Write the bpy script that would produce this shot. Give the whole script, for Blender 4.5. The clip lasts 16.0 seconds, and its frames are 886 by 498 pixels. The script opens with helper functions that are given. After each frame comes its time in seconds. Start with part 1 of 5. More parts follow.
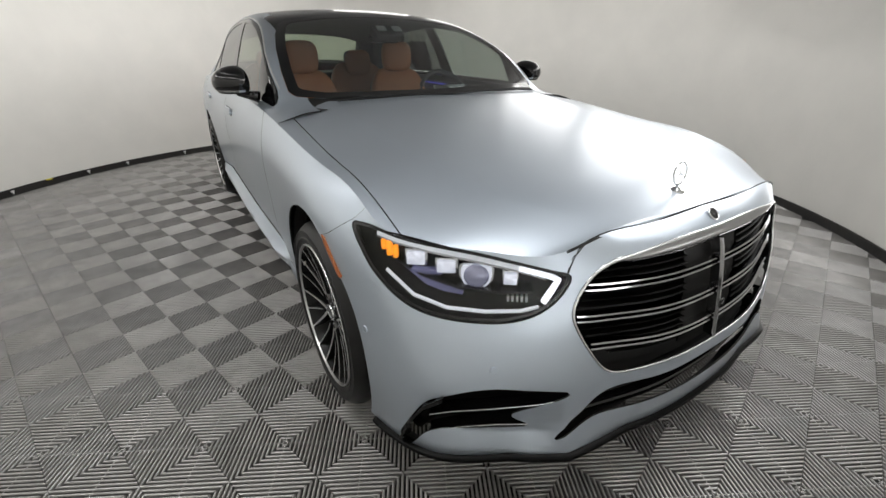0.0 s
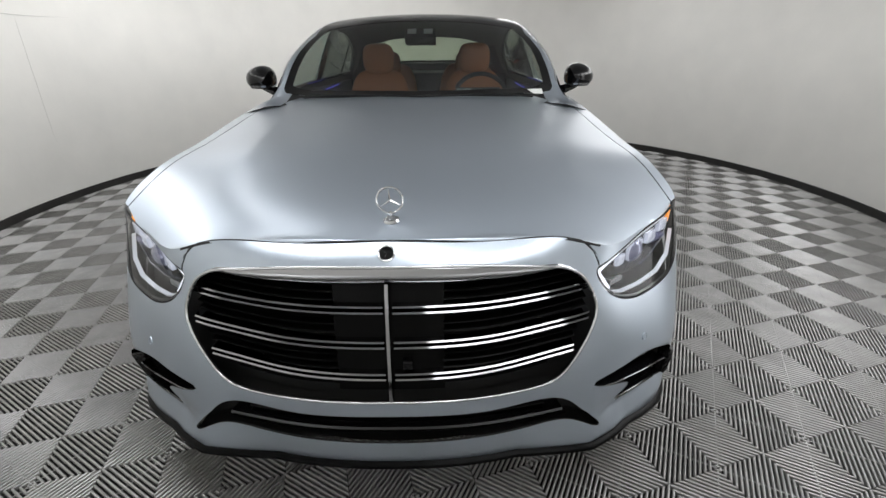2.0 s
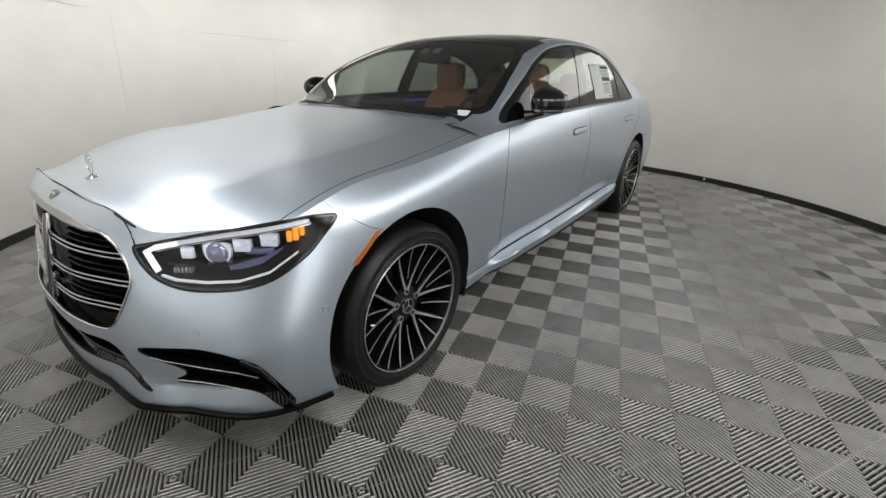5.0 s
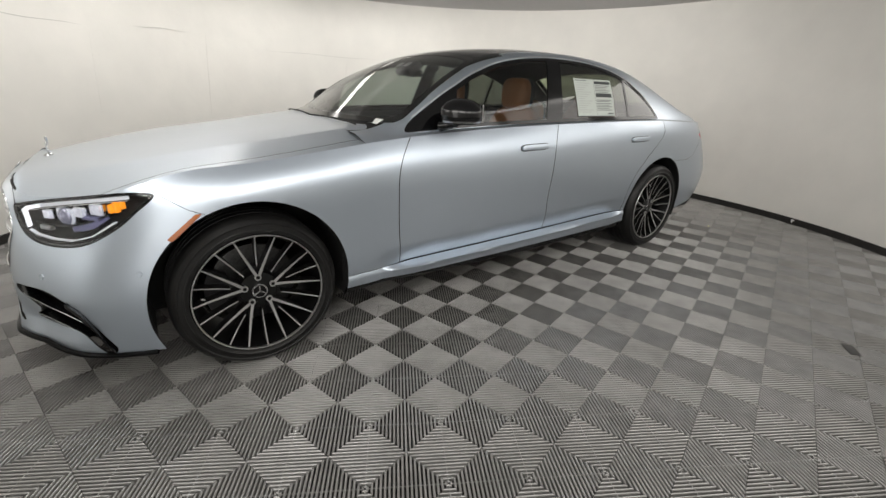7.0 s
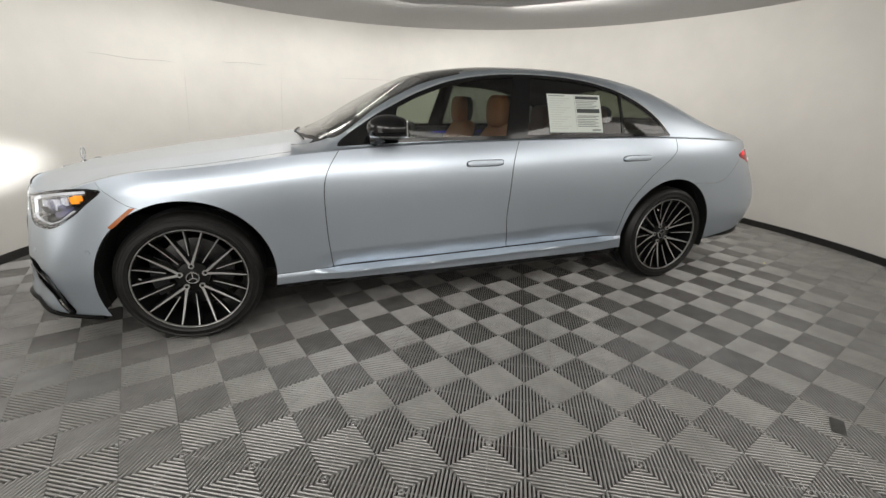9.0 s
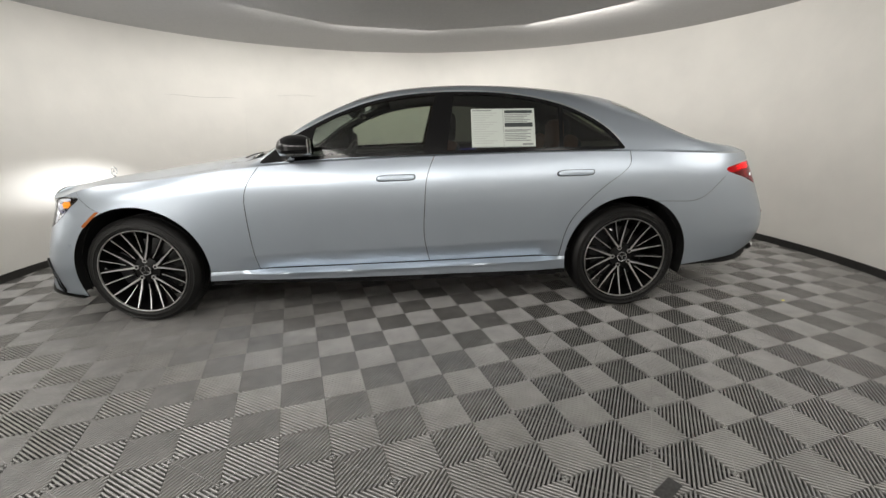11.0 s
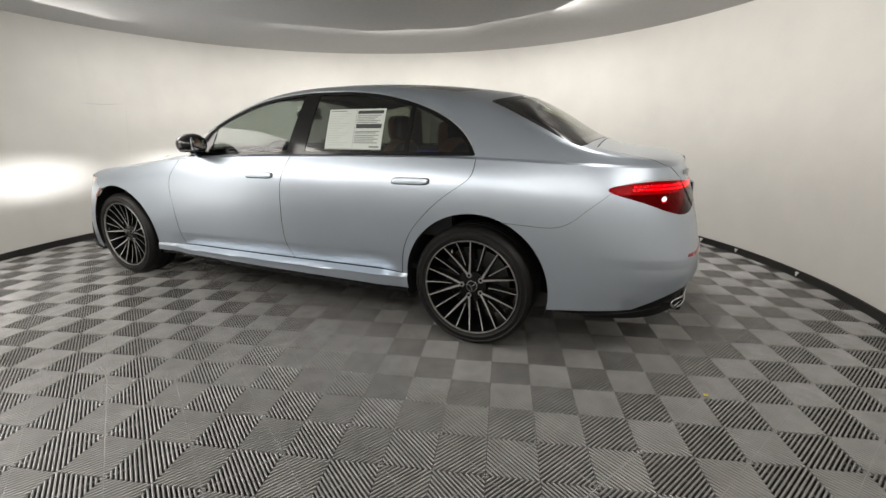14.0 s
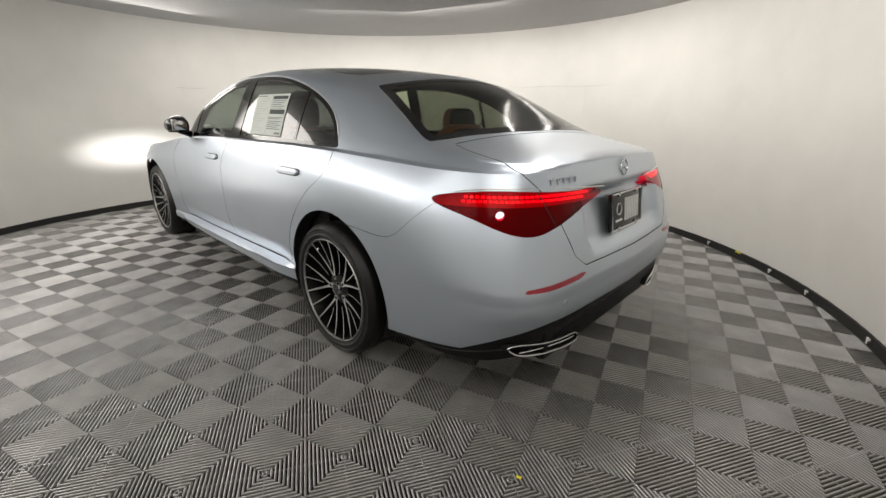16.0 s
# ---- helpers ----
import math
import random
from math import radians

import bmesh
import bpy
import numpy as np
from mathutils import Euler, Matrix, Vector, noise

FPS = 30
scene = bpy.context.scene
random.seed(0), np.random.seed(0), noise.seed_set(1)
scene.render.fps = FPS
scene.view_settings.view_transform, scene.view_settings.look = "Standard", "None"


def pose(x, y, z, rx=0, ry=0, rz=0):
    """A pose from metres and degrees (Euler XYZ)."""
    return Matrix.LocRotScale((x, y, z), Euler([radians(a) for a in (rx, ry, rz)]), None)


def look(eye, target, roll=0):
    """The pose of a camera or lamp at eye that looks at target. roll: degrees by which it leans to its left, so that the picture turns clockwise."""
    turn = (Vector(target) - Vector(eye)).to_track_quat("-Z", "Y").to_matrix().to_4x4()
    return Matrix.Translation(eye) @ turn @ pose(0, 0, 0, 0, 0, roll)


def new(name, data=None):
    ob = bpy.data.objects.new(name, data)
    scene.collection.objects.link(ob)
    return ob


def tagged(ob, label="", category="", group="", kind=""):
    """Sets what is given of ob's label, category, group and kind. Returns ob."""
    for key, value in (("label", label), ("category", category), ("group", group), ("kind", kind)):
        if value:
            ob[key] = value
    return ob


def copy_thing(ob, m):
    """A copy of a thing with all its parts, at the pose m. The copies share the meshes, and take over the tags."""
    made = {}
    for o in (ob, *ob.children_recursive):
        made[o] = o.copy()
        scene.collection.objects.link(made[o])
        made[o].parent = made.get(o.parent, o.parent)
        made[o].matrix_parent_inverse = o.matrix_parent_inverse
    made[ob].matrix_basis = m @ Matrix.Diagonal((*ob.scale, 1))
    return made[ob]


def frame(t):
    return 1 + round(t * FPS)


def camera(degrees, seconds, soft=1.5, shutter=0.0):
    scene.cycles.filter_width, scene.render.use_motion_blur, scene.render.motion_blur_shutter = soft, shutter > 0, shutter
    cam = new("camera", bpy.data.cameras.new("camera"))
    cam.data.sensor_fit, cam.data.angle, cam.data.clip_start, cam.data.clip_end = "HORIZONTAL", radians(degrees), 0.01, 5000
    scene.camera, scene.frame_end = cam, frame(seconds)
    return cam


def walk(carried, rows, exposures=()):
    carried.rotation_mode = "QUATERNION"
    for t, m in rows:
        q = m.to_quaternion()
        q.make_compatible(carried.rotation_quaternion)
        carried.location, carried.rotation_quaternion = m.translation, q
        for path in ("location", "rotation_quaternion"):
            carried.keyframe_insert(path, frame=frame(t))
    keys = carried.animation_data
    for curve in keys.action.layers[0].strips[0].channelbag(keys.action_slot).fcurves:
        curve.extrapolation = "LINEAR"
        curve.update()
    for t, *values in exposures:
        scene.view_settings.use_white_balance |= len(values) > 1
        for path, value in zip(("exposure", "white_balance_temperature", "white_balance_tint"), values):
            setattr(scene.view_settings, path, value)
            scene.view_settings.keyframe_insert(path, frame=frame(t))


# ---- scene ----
cam = camera(93.09, 16.0)
PATH = [
    (0, (2.992, -1.286, 1.267), (1.460, -0.323, 0.416), -0.16),
    (0.5, (3.147, -0.953, 1.274), (1.501, -0.224, 0.404), -0.70),
    (1, (3.243, -0.591, 1.265), (1.498, -0.119, 0.408), -1.02),
    (1.5, (3.319, -0.232, 1.263), (1.524, -0.003, 0.411), -0.92),
    (2, (3.343, 0.137, 1.270), (1.531, 0.135, 0.424), -0.54),
    (2.5, (3.316, 0.488, 1.261), (1.511, 0.270, 0.426), -0.27),
    (3, (3.271, 0.817, 1.250), (1.497, 0.400, 0.425), 0.17),
    (3.5, (3.186, 1.150, 1.252), (1.465, 0.540, 0.435), 0.65),
    (4, (3.061, 1.448, 1.264), (1.408, 0.660, 0.459), 1.06),
    (4.2, (3.012, 1.553, 1.267), (1.393, 0.696, 0.466), 1.32),
    (6.3, (2.232, 2.549, 1.256), (1.004, 1.152, 0.523), 1.69),
    (6.5, (2.155, 2.627, 1.252), (0.967, 1.195, 0.520), 1.92),
    (7, (1.935, 2.801, 1.261), (0.845, 1.287, 0.541), 2.42),
    (7.5, (1.734, 2.962, 1.263), (0.743, 1.366, 0.578), 2.16),
    (8, (1.528, 3.112, 1.259), (0.643, 1.446, 0.594), 1.96),
    (8.5, (1.295, 3.226, 1.249), (0.536, 1.495, 0.593), 1.62),
    (9, (1.029, 3.330, 1.265), (0.403, 1.545, 0.617), 1.32),
    (9.2, (0.908, 3.391, 1.255), (0.341, 1.581, 0.620), 0.97),
    (11.3, (-0.437, 3.659, 1.241), (-0.447, 1.737, 0.685), -0.77),
    (11.5, (-0.579, 3.637, 1.255), (-0.531, 1.721, 0.682), -0.70),
    (12, (-0.953, 3.585, 1.261), (-0.756, 1.677, 0.695), -0.80),
    (12.5, (-1.342, 3.530, 1.255), (-0.995, 1.641, 0.697), -0.98),
    (13, (-1.713, 3.422, 1.238), (-1.211, 1.565, 0.690), -0.89),
    (13.5, (-2.057, 3.242, 1.230), (-1.407, 1.430, 0.688), -0.57),
    (14, (-2.394, 3.064, 1.231), (-1.601, 1.313, 0.680), -0.35),
    (14.5, (-2.703, 2.855, 1.240), (-1.772, 1.178, 0.673), -0.04),
    (15, (-2.970, 2.574, 1.247), (-1.902, 0.988, 0.661), 0.09),
    (15.5, (-3.193, 2.314, 1.247), (-2.005, 0.825, 0.638), 0.34),
    (16, (-3.438, 2.029, 1.261), (-2.125, 0.655, 0.639), 0.66),
]
walk(cam, [(t, look(eye, target, roll)) for t, eye, target, roll in PATH], exposures=[(0.0, 0.28, 6400, 10), (2.0, 0.17, 6200, 10), (4.2, 0.08, 6300, 10), (6.3, 0.06, 6550, 10), (9.2, 0.06, 6650, 10), (12.5, 0.12, 6650, 10), (16.0, 0.18, 6750, 11)])

# ---------------------------------------------------------------- world and lights
ROOM_X, ROOM_Y, ROOM_H = -0.40, 0.10, 2.36
world = bpy.data.worlds.new("world")
world.use_nodes = True
world.node_tree.nodes["Background"].inputs["Color"].default_value = (0.9, 0.95, 1.0, 1)
world.node_tree.nodes["Background"].inputs["Strength"].default_value = 0.05
scene.world = world

def room_r(deg):
    """The round wall's radius: it swells a little towards the front."""
    knots = [-180, -90, -60, -35, -15, 5, 25, 48, 70, 150, 180]
    return np.interp((np.asarray(deg) + 180) % 360 - 180, knots, [3.61, 3.60, 3.62, 3.73, 3.81, 3.83, 3.80, 3.71, 3.67, 3.67, 3.61])


def added_light(deg, r, z, to_r, to_z, watt, long, wide):
    a = radians(deg)
    data = bpy.data.lights.new("added_area_light", "AREA")
    data.shape, data.size, data.size_y = "RECTANGLE", long, wide
    data.energy, data.color = watt, (1.0, 0.975, 0.94)
    at = lambda q, h: Vector((ROOM_X + q * math.cos(a), ROOM_Y + q * math.sin(a), h))
    new("added_area_light", data).matrix_world = look(at(r, z), at(to_r, to_z))


# Unseen lamps added high on the wall behind the camera, turned to the car.
for deg, watt in ((8, 10.0), (38, 14.0), (60, 15.0), (84, 11.0), (108, 6.5), (130, 4.3), (154, 6.5)):
    added_light(deg, 3.32, 2.08, 0.3, 0.55, watt, 1.1, 0.75)
# Tall fill lamp added at a bearing the camera never sees.
added_light(40, 3.56, 1.0, 0.0, 0.8, 7.0, 0.85, 1.6)
# Fill lamps added under the ceiling, turned outwards: to the wall, and to the floor at its foot.
for deg, watt in ((-42, 2.0), (-74, 3.8), (-106, 2.0), (-139, 10.8), (-172, 7.3)):
    added_light(deg, 1.90, 2.26, 3.66, 0.9, watt * 1.15, 1.2, 0.24)
for deg, watt in ((-10, 10.0), (-42, 10.0), (-74, 8.0), (-106, 8.0), (91, 4.0), (124, 5.0)):
    added_light(deg, 2.78, 2.24, 3.35, 0.0, watt, 1.3, 0.40)

# ---------------------------------------------------------------- materials
def material(name, color, rough=0.5, metal=0.0, coat=0.0, emit=None, power=0.0, spec=0.5):
    m = bpy.data.materials.new(name)
    m.use_nodes = True
    b = m.node_tree.nodes["Principled BSDF"]
    b.inputs["Base Color"].default_value = (*color, 1)
    b.inputs["Roughness"].default_value = rough
    b.inputs["Metallic"].default_value = metal
    b.inputs["Coat Weight"].default_value = coat
    b.inputs["Coat Roughness"].default_value = 0.03
    b.inputs["Specular IOR Level"].default_value = spec
    if emit:
        b.inputs["Emission Color"].default_value = (*emit, 1)
        b.inputs["Emission Strength"].default_value = power
    return m


def textured(m, scale, colors, bump=0.0, rough=None, big=None, coords="Object"):
    """Noise-driven colour between two tones, at a fine and a broad scale, with a little relief."""
    n, l = m.node_tree.nodes, m.node_tree.links
    b = n["Principled BSDF"]
    tc = n.new("ShaderNodeTexCoord")
    fine = n.new("ShaderNodeTexNoise")
    fine.inputs["Scale"].default_value, fine.inputs["Detail"].default_value = scale, 6
    l.new(tc.outputs[coords], fine.inputs["Vector"])
    broad = n.new("ShaderNodeTexNoise")
    broad.inputs["Scale"].default_value, broad.inputs["Detail"].default_value = big or scale / 30, 3
    l.new(tc.outputs[coords], broad.inputs["Vector"])
    add = n.new("ShaderNodeMath")
    add.operation = "MULTIPLY_ADD"
    add.inputs[1].default_value = 0.5
    l.new(fine.outputs["Fac"], add.inputs[0])
    half = n.new("ShaderNodeMath")
    half.operation = "MULTIPLY"
    half.inputs[1].default_value = 0.5
    l.new(broad.outputs["Fac"], half.inputs[0])
    l.new(half.outputs[0], add.inputs[2])
    ramp = n.new("ShaderNodeValToRGB")
    ramp.color_ramp.elements[0].position, ramp.color_ramp.elements[1].position = 0.35, 0.65
    ramp.color_ramp.elements[0].color, ramp.color_ramp.elements[1].color = (*colors[0], 1), (*colors[1], 1)
    l.new(add.outputs[0], ramp.inputs[0])
    l.new(ramp.outputs[0], b.inputs["Base Color"])
    if bump:
        bp = n.new("ShaderNodeBump")
        bp.inputs["Strength"].default_value, bp.inputs["Distance"].default_value = 1.0, bump
        l.new(fine.outputs["Fac"], bp.inputs["Height"])
        l.new(bp.outputs[0], b.inputs["Normal"])
    if rough:
        mr = n.new("ShaderNodeMapRange")
        mr.inputs["To Min"].default_value, mr.inputs["To Max"].default_value = rough
        l.new(broad.outputs["Fac"], mr.inputs["Value"])
        l.new(mr.outputs[0], b.inputs["Roughness"])
    return m


def glass_material(name, tint, ior=1.5, rough=0.0):
    m = bpy.data.materials.new(name)
    m.use_nodes = True
    n, l = m.node_tree.nodes, m.node_tree.links
    n.remove(n["Principled BSDF"])
    clear, gloss, mix, edge_on, bend = (n.new(k) for k in ("ShaderNodeBsdfTransparent", "ShaderNodeBsdfGlossy", "ShaderNodeMixShader", "ShaderNodeLayerWeight", "ShaderNodeMath"))
    clear.inputs["Color"].default_value = (*tint, 1)
    gloss.inputs["Roughness"].default_value = rough
    bend.operation = "POWER"
    bend.inputs[1].default_value = 4.5
    base_gloss = ((ior - 1) / (ior + 1)) ** 2 * 1.6
    spread = n.new("ShaderNodeMath")
    spread.operation = "MULTIPLY_ADD"
    spread.inputs[1].default_value, spread.inputs[2].default_value = 1 - base_gloss, base_gloss
    l.new(edge_on.outputs["Facing"], bend.inputs[0])
    l.new(bend.outputs[0], spread.inputs[0])
    l.new(spread.outputs[0], mix.inputs[0])
    l.new(clear.outputs[0], mix.inputs[1])
    l.new(gloss.outputs[0], mix.inputs[2])
    l.new(mix.outputs[0], n["Material Output"].inputs["Surface"])
    return m


PAINT = textured(material("silver_paint", (0.46, 0.51, 0.56), rough=0.36, metal=0.85, coat=0.7), 900, ((0.475, 0.54, 0.615), (0.555, 0.62, 0.70)), rough=(0.33, 0.38), big=1.3)
PAINT.node_tree.nodes["Principled BSDF"].inputs["Coat Roughness"].default_value = 0.20
CHROME = material("chrome", (0.62, 0.63, 0.64), rough=0.08, metal=1.0)
SMOKED_CHROME = material("smoked_chrome", (0.40, 0.40, 0.41), rough=0.07, metal=1.0)
SATIN = material("satin_metal", (0.72, 0.72, 0.72), rough=0.30, metal=1.0)
GLOSS_BLACK = material("gloss_black", (0.004, 0.004, 0.0045), rough=0.08, spec=0.45)
PANEL_BLACK = material("panel_black", (0.003, 0.003, 0.003), rough=0.30, spec=0.08)
WHEEL_BLACK = material("wheel_black", (0.004, 0.004, 0.004), rough=0.3, spec=0.3)
PLASTIC = textured(material("black_plastic", (0.012, 0.012, 0.013), rough=0.5, spec=0.2), 300, ((0.005, 0.005, 0.0055), (0.009, 0.009, 0.0095)))
# Near-black of hidden parts; in gaps, panel rims and openings it paints their shade.
DARK = material("dark_parts_and_shade", (0.006, 0.006, 0.006), rough=0.8)
RUBBER = textured(material("tyre_rubber", (0.015, 0.015, 0.015), rough=0.45, spec=0.40), 120, ((0.0035, 0.0035, 0.0035), (0.007, 0.0068, 0.0066)), bump=0.0004)
DISC = textured(material("brake_disc", (0.3, 0.3, 0.3), rough=0.35, metal=1.0), 90, ((0.045, 0.045, 0.045), (0.09, 0.09, 0.09)))
CALIPER = material("caliper_grey", (0.025, 0.025, 0.027), rough=0.45, metal=0.4)
GLASS = glass_material("window_glass", (0.52, 0.56, 0.50), ior=1.5)
WSGLASS = glass_material("windscreen_glass", (0.68, 0.75, 0.74), ior=1.8)
TINTED = glass_material("privacy_glass", (0.20, 0.215, 0.19), ior=1.6)
BACKGLASS = glass_material("rear_window_glass", (0.60, 0.65, 0.50), ior=1.25, rough=0.14)
LENS = glass_material("clear_lens", (0.95, 0.96, 0.98), ior=1.25)
ROOF_GLASS = material("roof_glass", (0.006, 0.0065, 0.007), rough=0.16, spec=0.22)
LEATHER = textured(material("tan_leather", (0.42, 0.16, 0.06), rough=0.5), 160, ((0.33, 0.115, 0.04), (0.42, 0.15, 0.055)), bump=0.0006)
TRIM = textured(material("dark_trim", (0.02, 0.02, 0.024), rough=0.55), 200, ((0.016, 0.016, 0.02), (0.028, 0.028, 0.032)), bump=0.0003)
RED = material("red_lamp_lens", (0.30, 0.005, 0.014), rough=0.25, emit=(1.0, 0.012, 0.06), power=0.16)
RED_LIT = material("red_lamp_lit", (0.5, 0.01, 0.02), rough=0.2, emit=(1.0, 0.05, 0.10), power=1.8)
REFLECTOR = material("red_reflector", (0.30, 0.006, 0.022), rough=0.2, coat=0.5)
AMBER = material("amber_marker", (0.36, 0.10, 0.020), rough=0.25, coat=0.4)
AMBER_LIT = material("amber_lit", (0.8, 0.28, 0.02), rough=0.2, emit=(1.0, 0.33, 0.02), power=0.60)
# Unlit strip and trim of the headlight, painted brighter by a faint emission.
STRIP_GLASS = material("brightened_pale_strip", (0.62, 0.64, 0.67), rough=0.12, coat=0.6, emit=(0.95, 0.97, 1.0), power=0.24)
DRL = material("daylight_strip", (0.9, 0.92, 0.95), rough=0.15, emit=(0.95, 0.97, 1.0), power=0.75)
MODULE = textured(material("module_lens", (0.50, 0.52, 0.58), rough=0.08, metal=0.55, coat=1.0, emit=(0.86, 0.89, 1.0), power=0.40), 55, ((0.22, 0.225, 0.26), (0.92, 0.94, 1.0)), bump=0.004)
MODULE_DOME = material("projector_lens", (0.20, 0.20, 0.26), rough=0.05, metal=0.6, coat=1.0, emit=(0.72, 0.74, 1.0), power=0.10)
# Bluish colour and faint emission paint the reflections and glow inside the headlight.
VIOLET = material("bluish_lamp_glow", (0.10, 0.10, 0.17), rough=0.2, metal=0.8, emit=(0.50, 0.50, 0.85), power=0.10)
DARK_RED = material("dark_red_lens", (0.07, 0.002, 0.005), rough=0.25, emit=(1.0, 0.02, 0.06), power=0.02)
BLUE_LIT = material("blue_light_strip", (0.05, 0.05, 0.4), rough=0.3, emit=(0.12, 0.10, 1.0), power=0.5)
PAPER = material("white_paper", (0.78, 0.80, 0.78), rough=0.7)
STICKER_PAPER = material("sticker_paper", (0.60, 0.65, 0.61), rough=0.6)
INK = material("dark_ink", (0.05, 0.06, 0.06), rough=0.7)
WALL = textured(material("wall_panel", (0.74, 0.72, 0.68), rough=0.7), 3.0, ((0.73, 0.72, 0.685), (0.80, 0.785, 0.745)), bump=0.006, big=0.35)
CEIL = textured(material("ceiling_fabric", (0.5, 0.5, 0.5), rough=0.85), 40, ((0.46, 0.46, 0.46), (0.53, 0.525, 0.52)), big=0.5)
STRIP = textured(material("base_strip", (0.012, 0.012, 0.012), rough=0.6), 60, ((0.008, 0.008, 0.008), (0.025, 0.023, 0.021)))
TILE = textured(material("tile_plastic", (0.28, 0.28, 0.275), rough=0.27, coat=0.6, spec=1.0), 9.0, ((0.18, 0.178, 0.171), (0.26, 0.255, 0.246)), big=0.7)
n, l = TILE.node_tree.nodes, TILE.node_tree.links
place, own, shade, scuff, wear = (n.new(k) for k in ("ShaderNodeNewGeometry", "ShaderNodeObjectInfo", "ShaderNodeMapRange", "ShaderNodeTexNoise", "ShaderNodeMapRange"))
for node in [k for k in n if k.bl_idname == "ShaderNodeTexNoise"]:
    l.new(place.outputs["Position"], node.inputs["Vector"])
scuff.inputs["Scale"].default_value, scuff.inputs["Detail"].default_value, scuff.inputs["Roughness"].default_value = 2.6, 8, 0.72
shade.inputs["To Min"].default_value, shade.inputs["To Max"].default_value = 0.90, 1.08
wear.inputs["From Min"].default_value, wear.inputs["From Max"].default_value = 0.55, 0.75
wear.inputs["To Min"].default_value, wear.inputs["To Max"].default_value = 1.0, 1.35
l.new(own.outputs["Random"], shade.inputs["Value"])
l.new(scuff.outputs["Fac"], wear.inputs["Value"])
both_ways = n.new("ShaderNodeMath")
both_ways.operation = "MULTIPLY"
l.new(shade.outputs[0], both_ways.inputs[0])
l.new(wear.outputs[0], both_ways.inputs[1])
tone = n.new("ShaderNodeVectorMath")
tone.operation = "SCALE"
bsdf = n["Principled BSDF"]
l.new(bsdf.inputs["Base Color"].links[0].from_socket, tone.inputs[0])
l.new(both_ways.outputs[0], tone.inputs["Scale"])
l.new(tone.outputs[0], bsdf.inputs["Base Color"])
bsdf.inputs["Coat Roughness"].default_value = 0.22
bsdf.inputs["IOR"].default_value = 1.8
SUBFLOOR = material("subfloor", (0.007, 0.007, 0.0065), rough=0.95)
SCUFF = textured(material("rubber_scuff", (0.04, 0.04, 0.04), rough=0.8), 90, ((0.025, 0.025, 0.025), (0.06, 0.06, 0.058)))
YELLOW = material("yellow_tape", (0.75, 0.65, 0.04), rough=0.6)
WHITE = material("white_clip", (0.7, 0.7, 0.7), rough=0.5)

# ---------------------------------------------------------------- mesh tools
def spline(knots, values):
    """A natural cubic spline through values (n or n x d) at the knots."""
    k, v = np.asarray(knots, float), np.asarray(values, float)
    flip = k[0] > k[-1]
    if flip:
        k, v = k[::-1], v[::-1]
    n, h = len(k), np.diff(k)
    v2 = v.reshape(n, -1)
    a = np.eye(n)
    r = np.zeros_like(v2)
    for i in range(1, n - 1):
        a[i, i - 1], a[i, i], a[i, i + 1] = h[i - 1], 2 * (h[i - 1] + h[i]), h[i]
        r[i] = 6 * ((v2[i + 1] - v2[i]) / h[i] - (v2[i] - v2[i - 1]) / h[i - 1])
    m = np.linalg.solve(a, r)

    def at(x):
        x = np.clip(np.asarray(x, float), k[0], k[-1])
        i = np.clip(np.searchsorted(k, x, side="right") - 1, 0, n - 2)
        d, e, g = (k[i + 1] - x)[..., None], (x - k[i])[..., None], h[i][..., None]
        out = (m[i] * d**3 + m[i + 1] * e**3) / (6 * g) + (v2[i] / g - m[i] * g / 6) * d + (v2[i + 1] / g - m[i + 1] * g / 6) * e
        return out.reshape(x.shape + v.shape[1:])

    return at


def sheet(rows):
    """Vertices and quads of a grid of points (n x m x 3)."""
    rows = np.asarray(rows)
    n, m, _ = rows.shape
    idx = np.arange(n * m).reshape(n, m)
    quads = np.stack([idx[:-1, :-1], idx[1:, :-1], idx[1:, 1:], idx[:-1, 1:]], -1).reshape(-1, 4)
    return rows.reshape(-1, 3), [tuple(q) for q in quads.tolist()]


def clip(mesh, field):
    """The part of a mesh where the field is above nought, cut straight through its faces."""
    V, F = mesh
    f = np.asarray(field(V), float)
    f[np.abs(f) < 1e-6] = 1e-6
    out, made, keep = [], {}, {}
    verts = []

    def vert(i):
        if i not in keep:
            keep[i] = len(verts)
            verts.append(V[i])
        return keep[i]

    def cross(i, j):
        key = (min(i, j), max(i, j))
        if key not in made:
            s = f[i] / (f[i] - f[j])
            made[key] = len(verts)
            verts.append(V[i] + s * (V[j] - V[i]))
        return made[key]

    for face in F:
        signs = [f[i] > 0 for i in face]
        if all(signs):
            out.append(tuple(vert(i) for i in face))
        elif any(signs):
            poly = []
            for a, b in zip(face, face[1:] + face[:1]):
                if f[a] > 0:
                    poly.append(vert(a))
                if (f[a] > 0) != (f[b] > 0):
                    poly.append(cross(a, b))
            if len(poly) > 2:
                out.append(tuple(poly))
    return (np.array(verts).reshape(-1, 3), out)


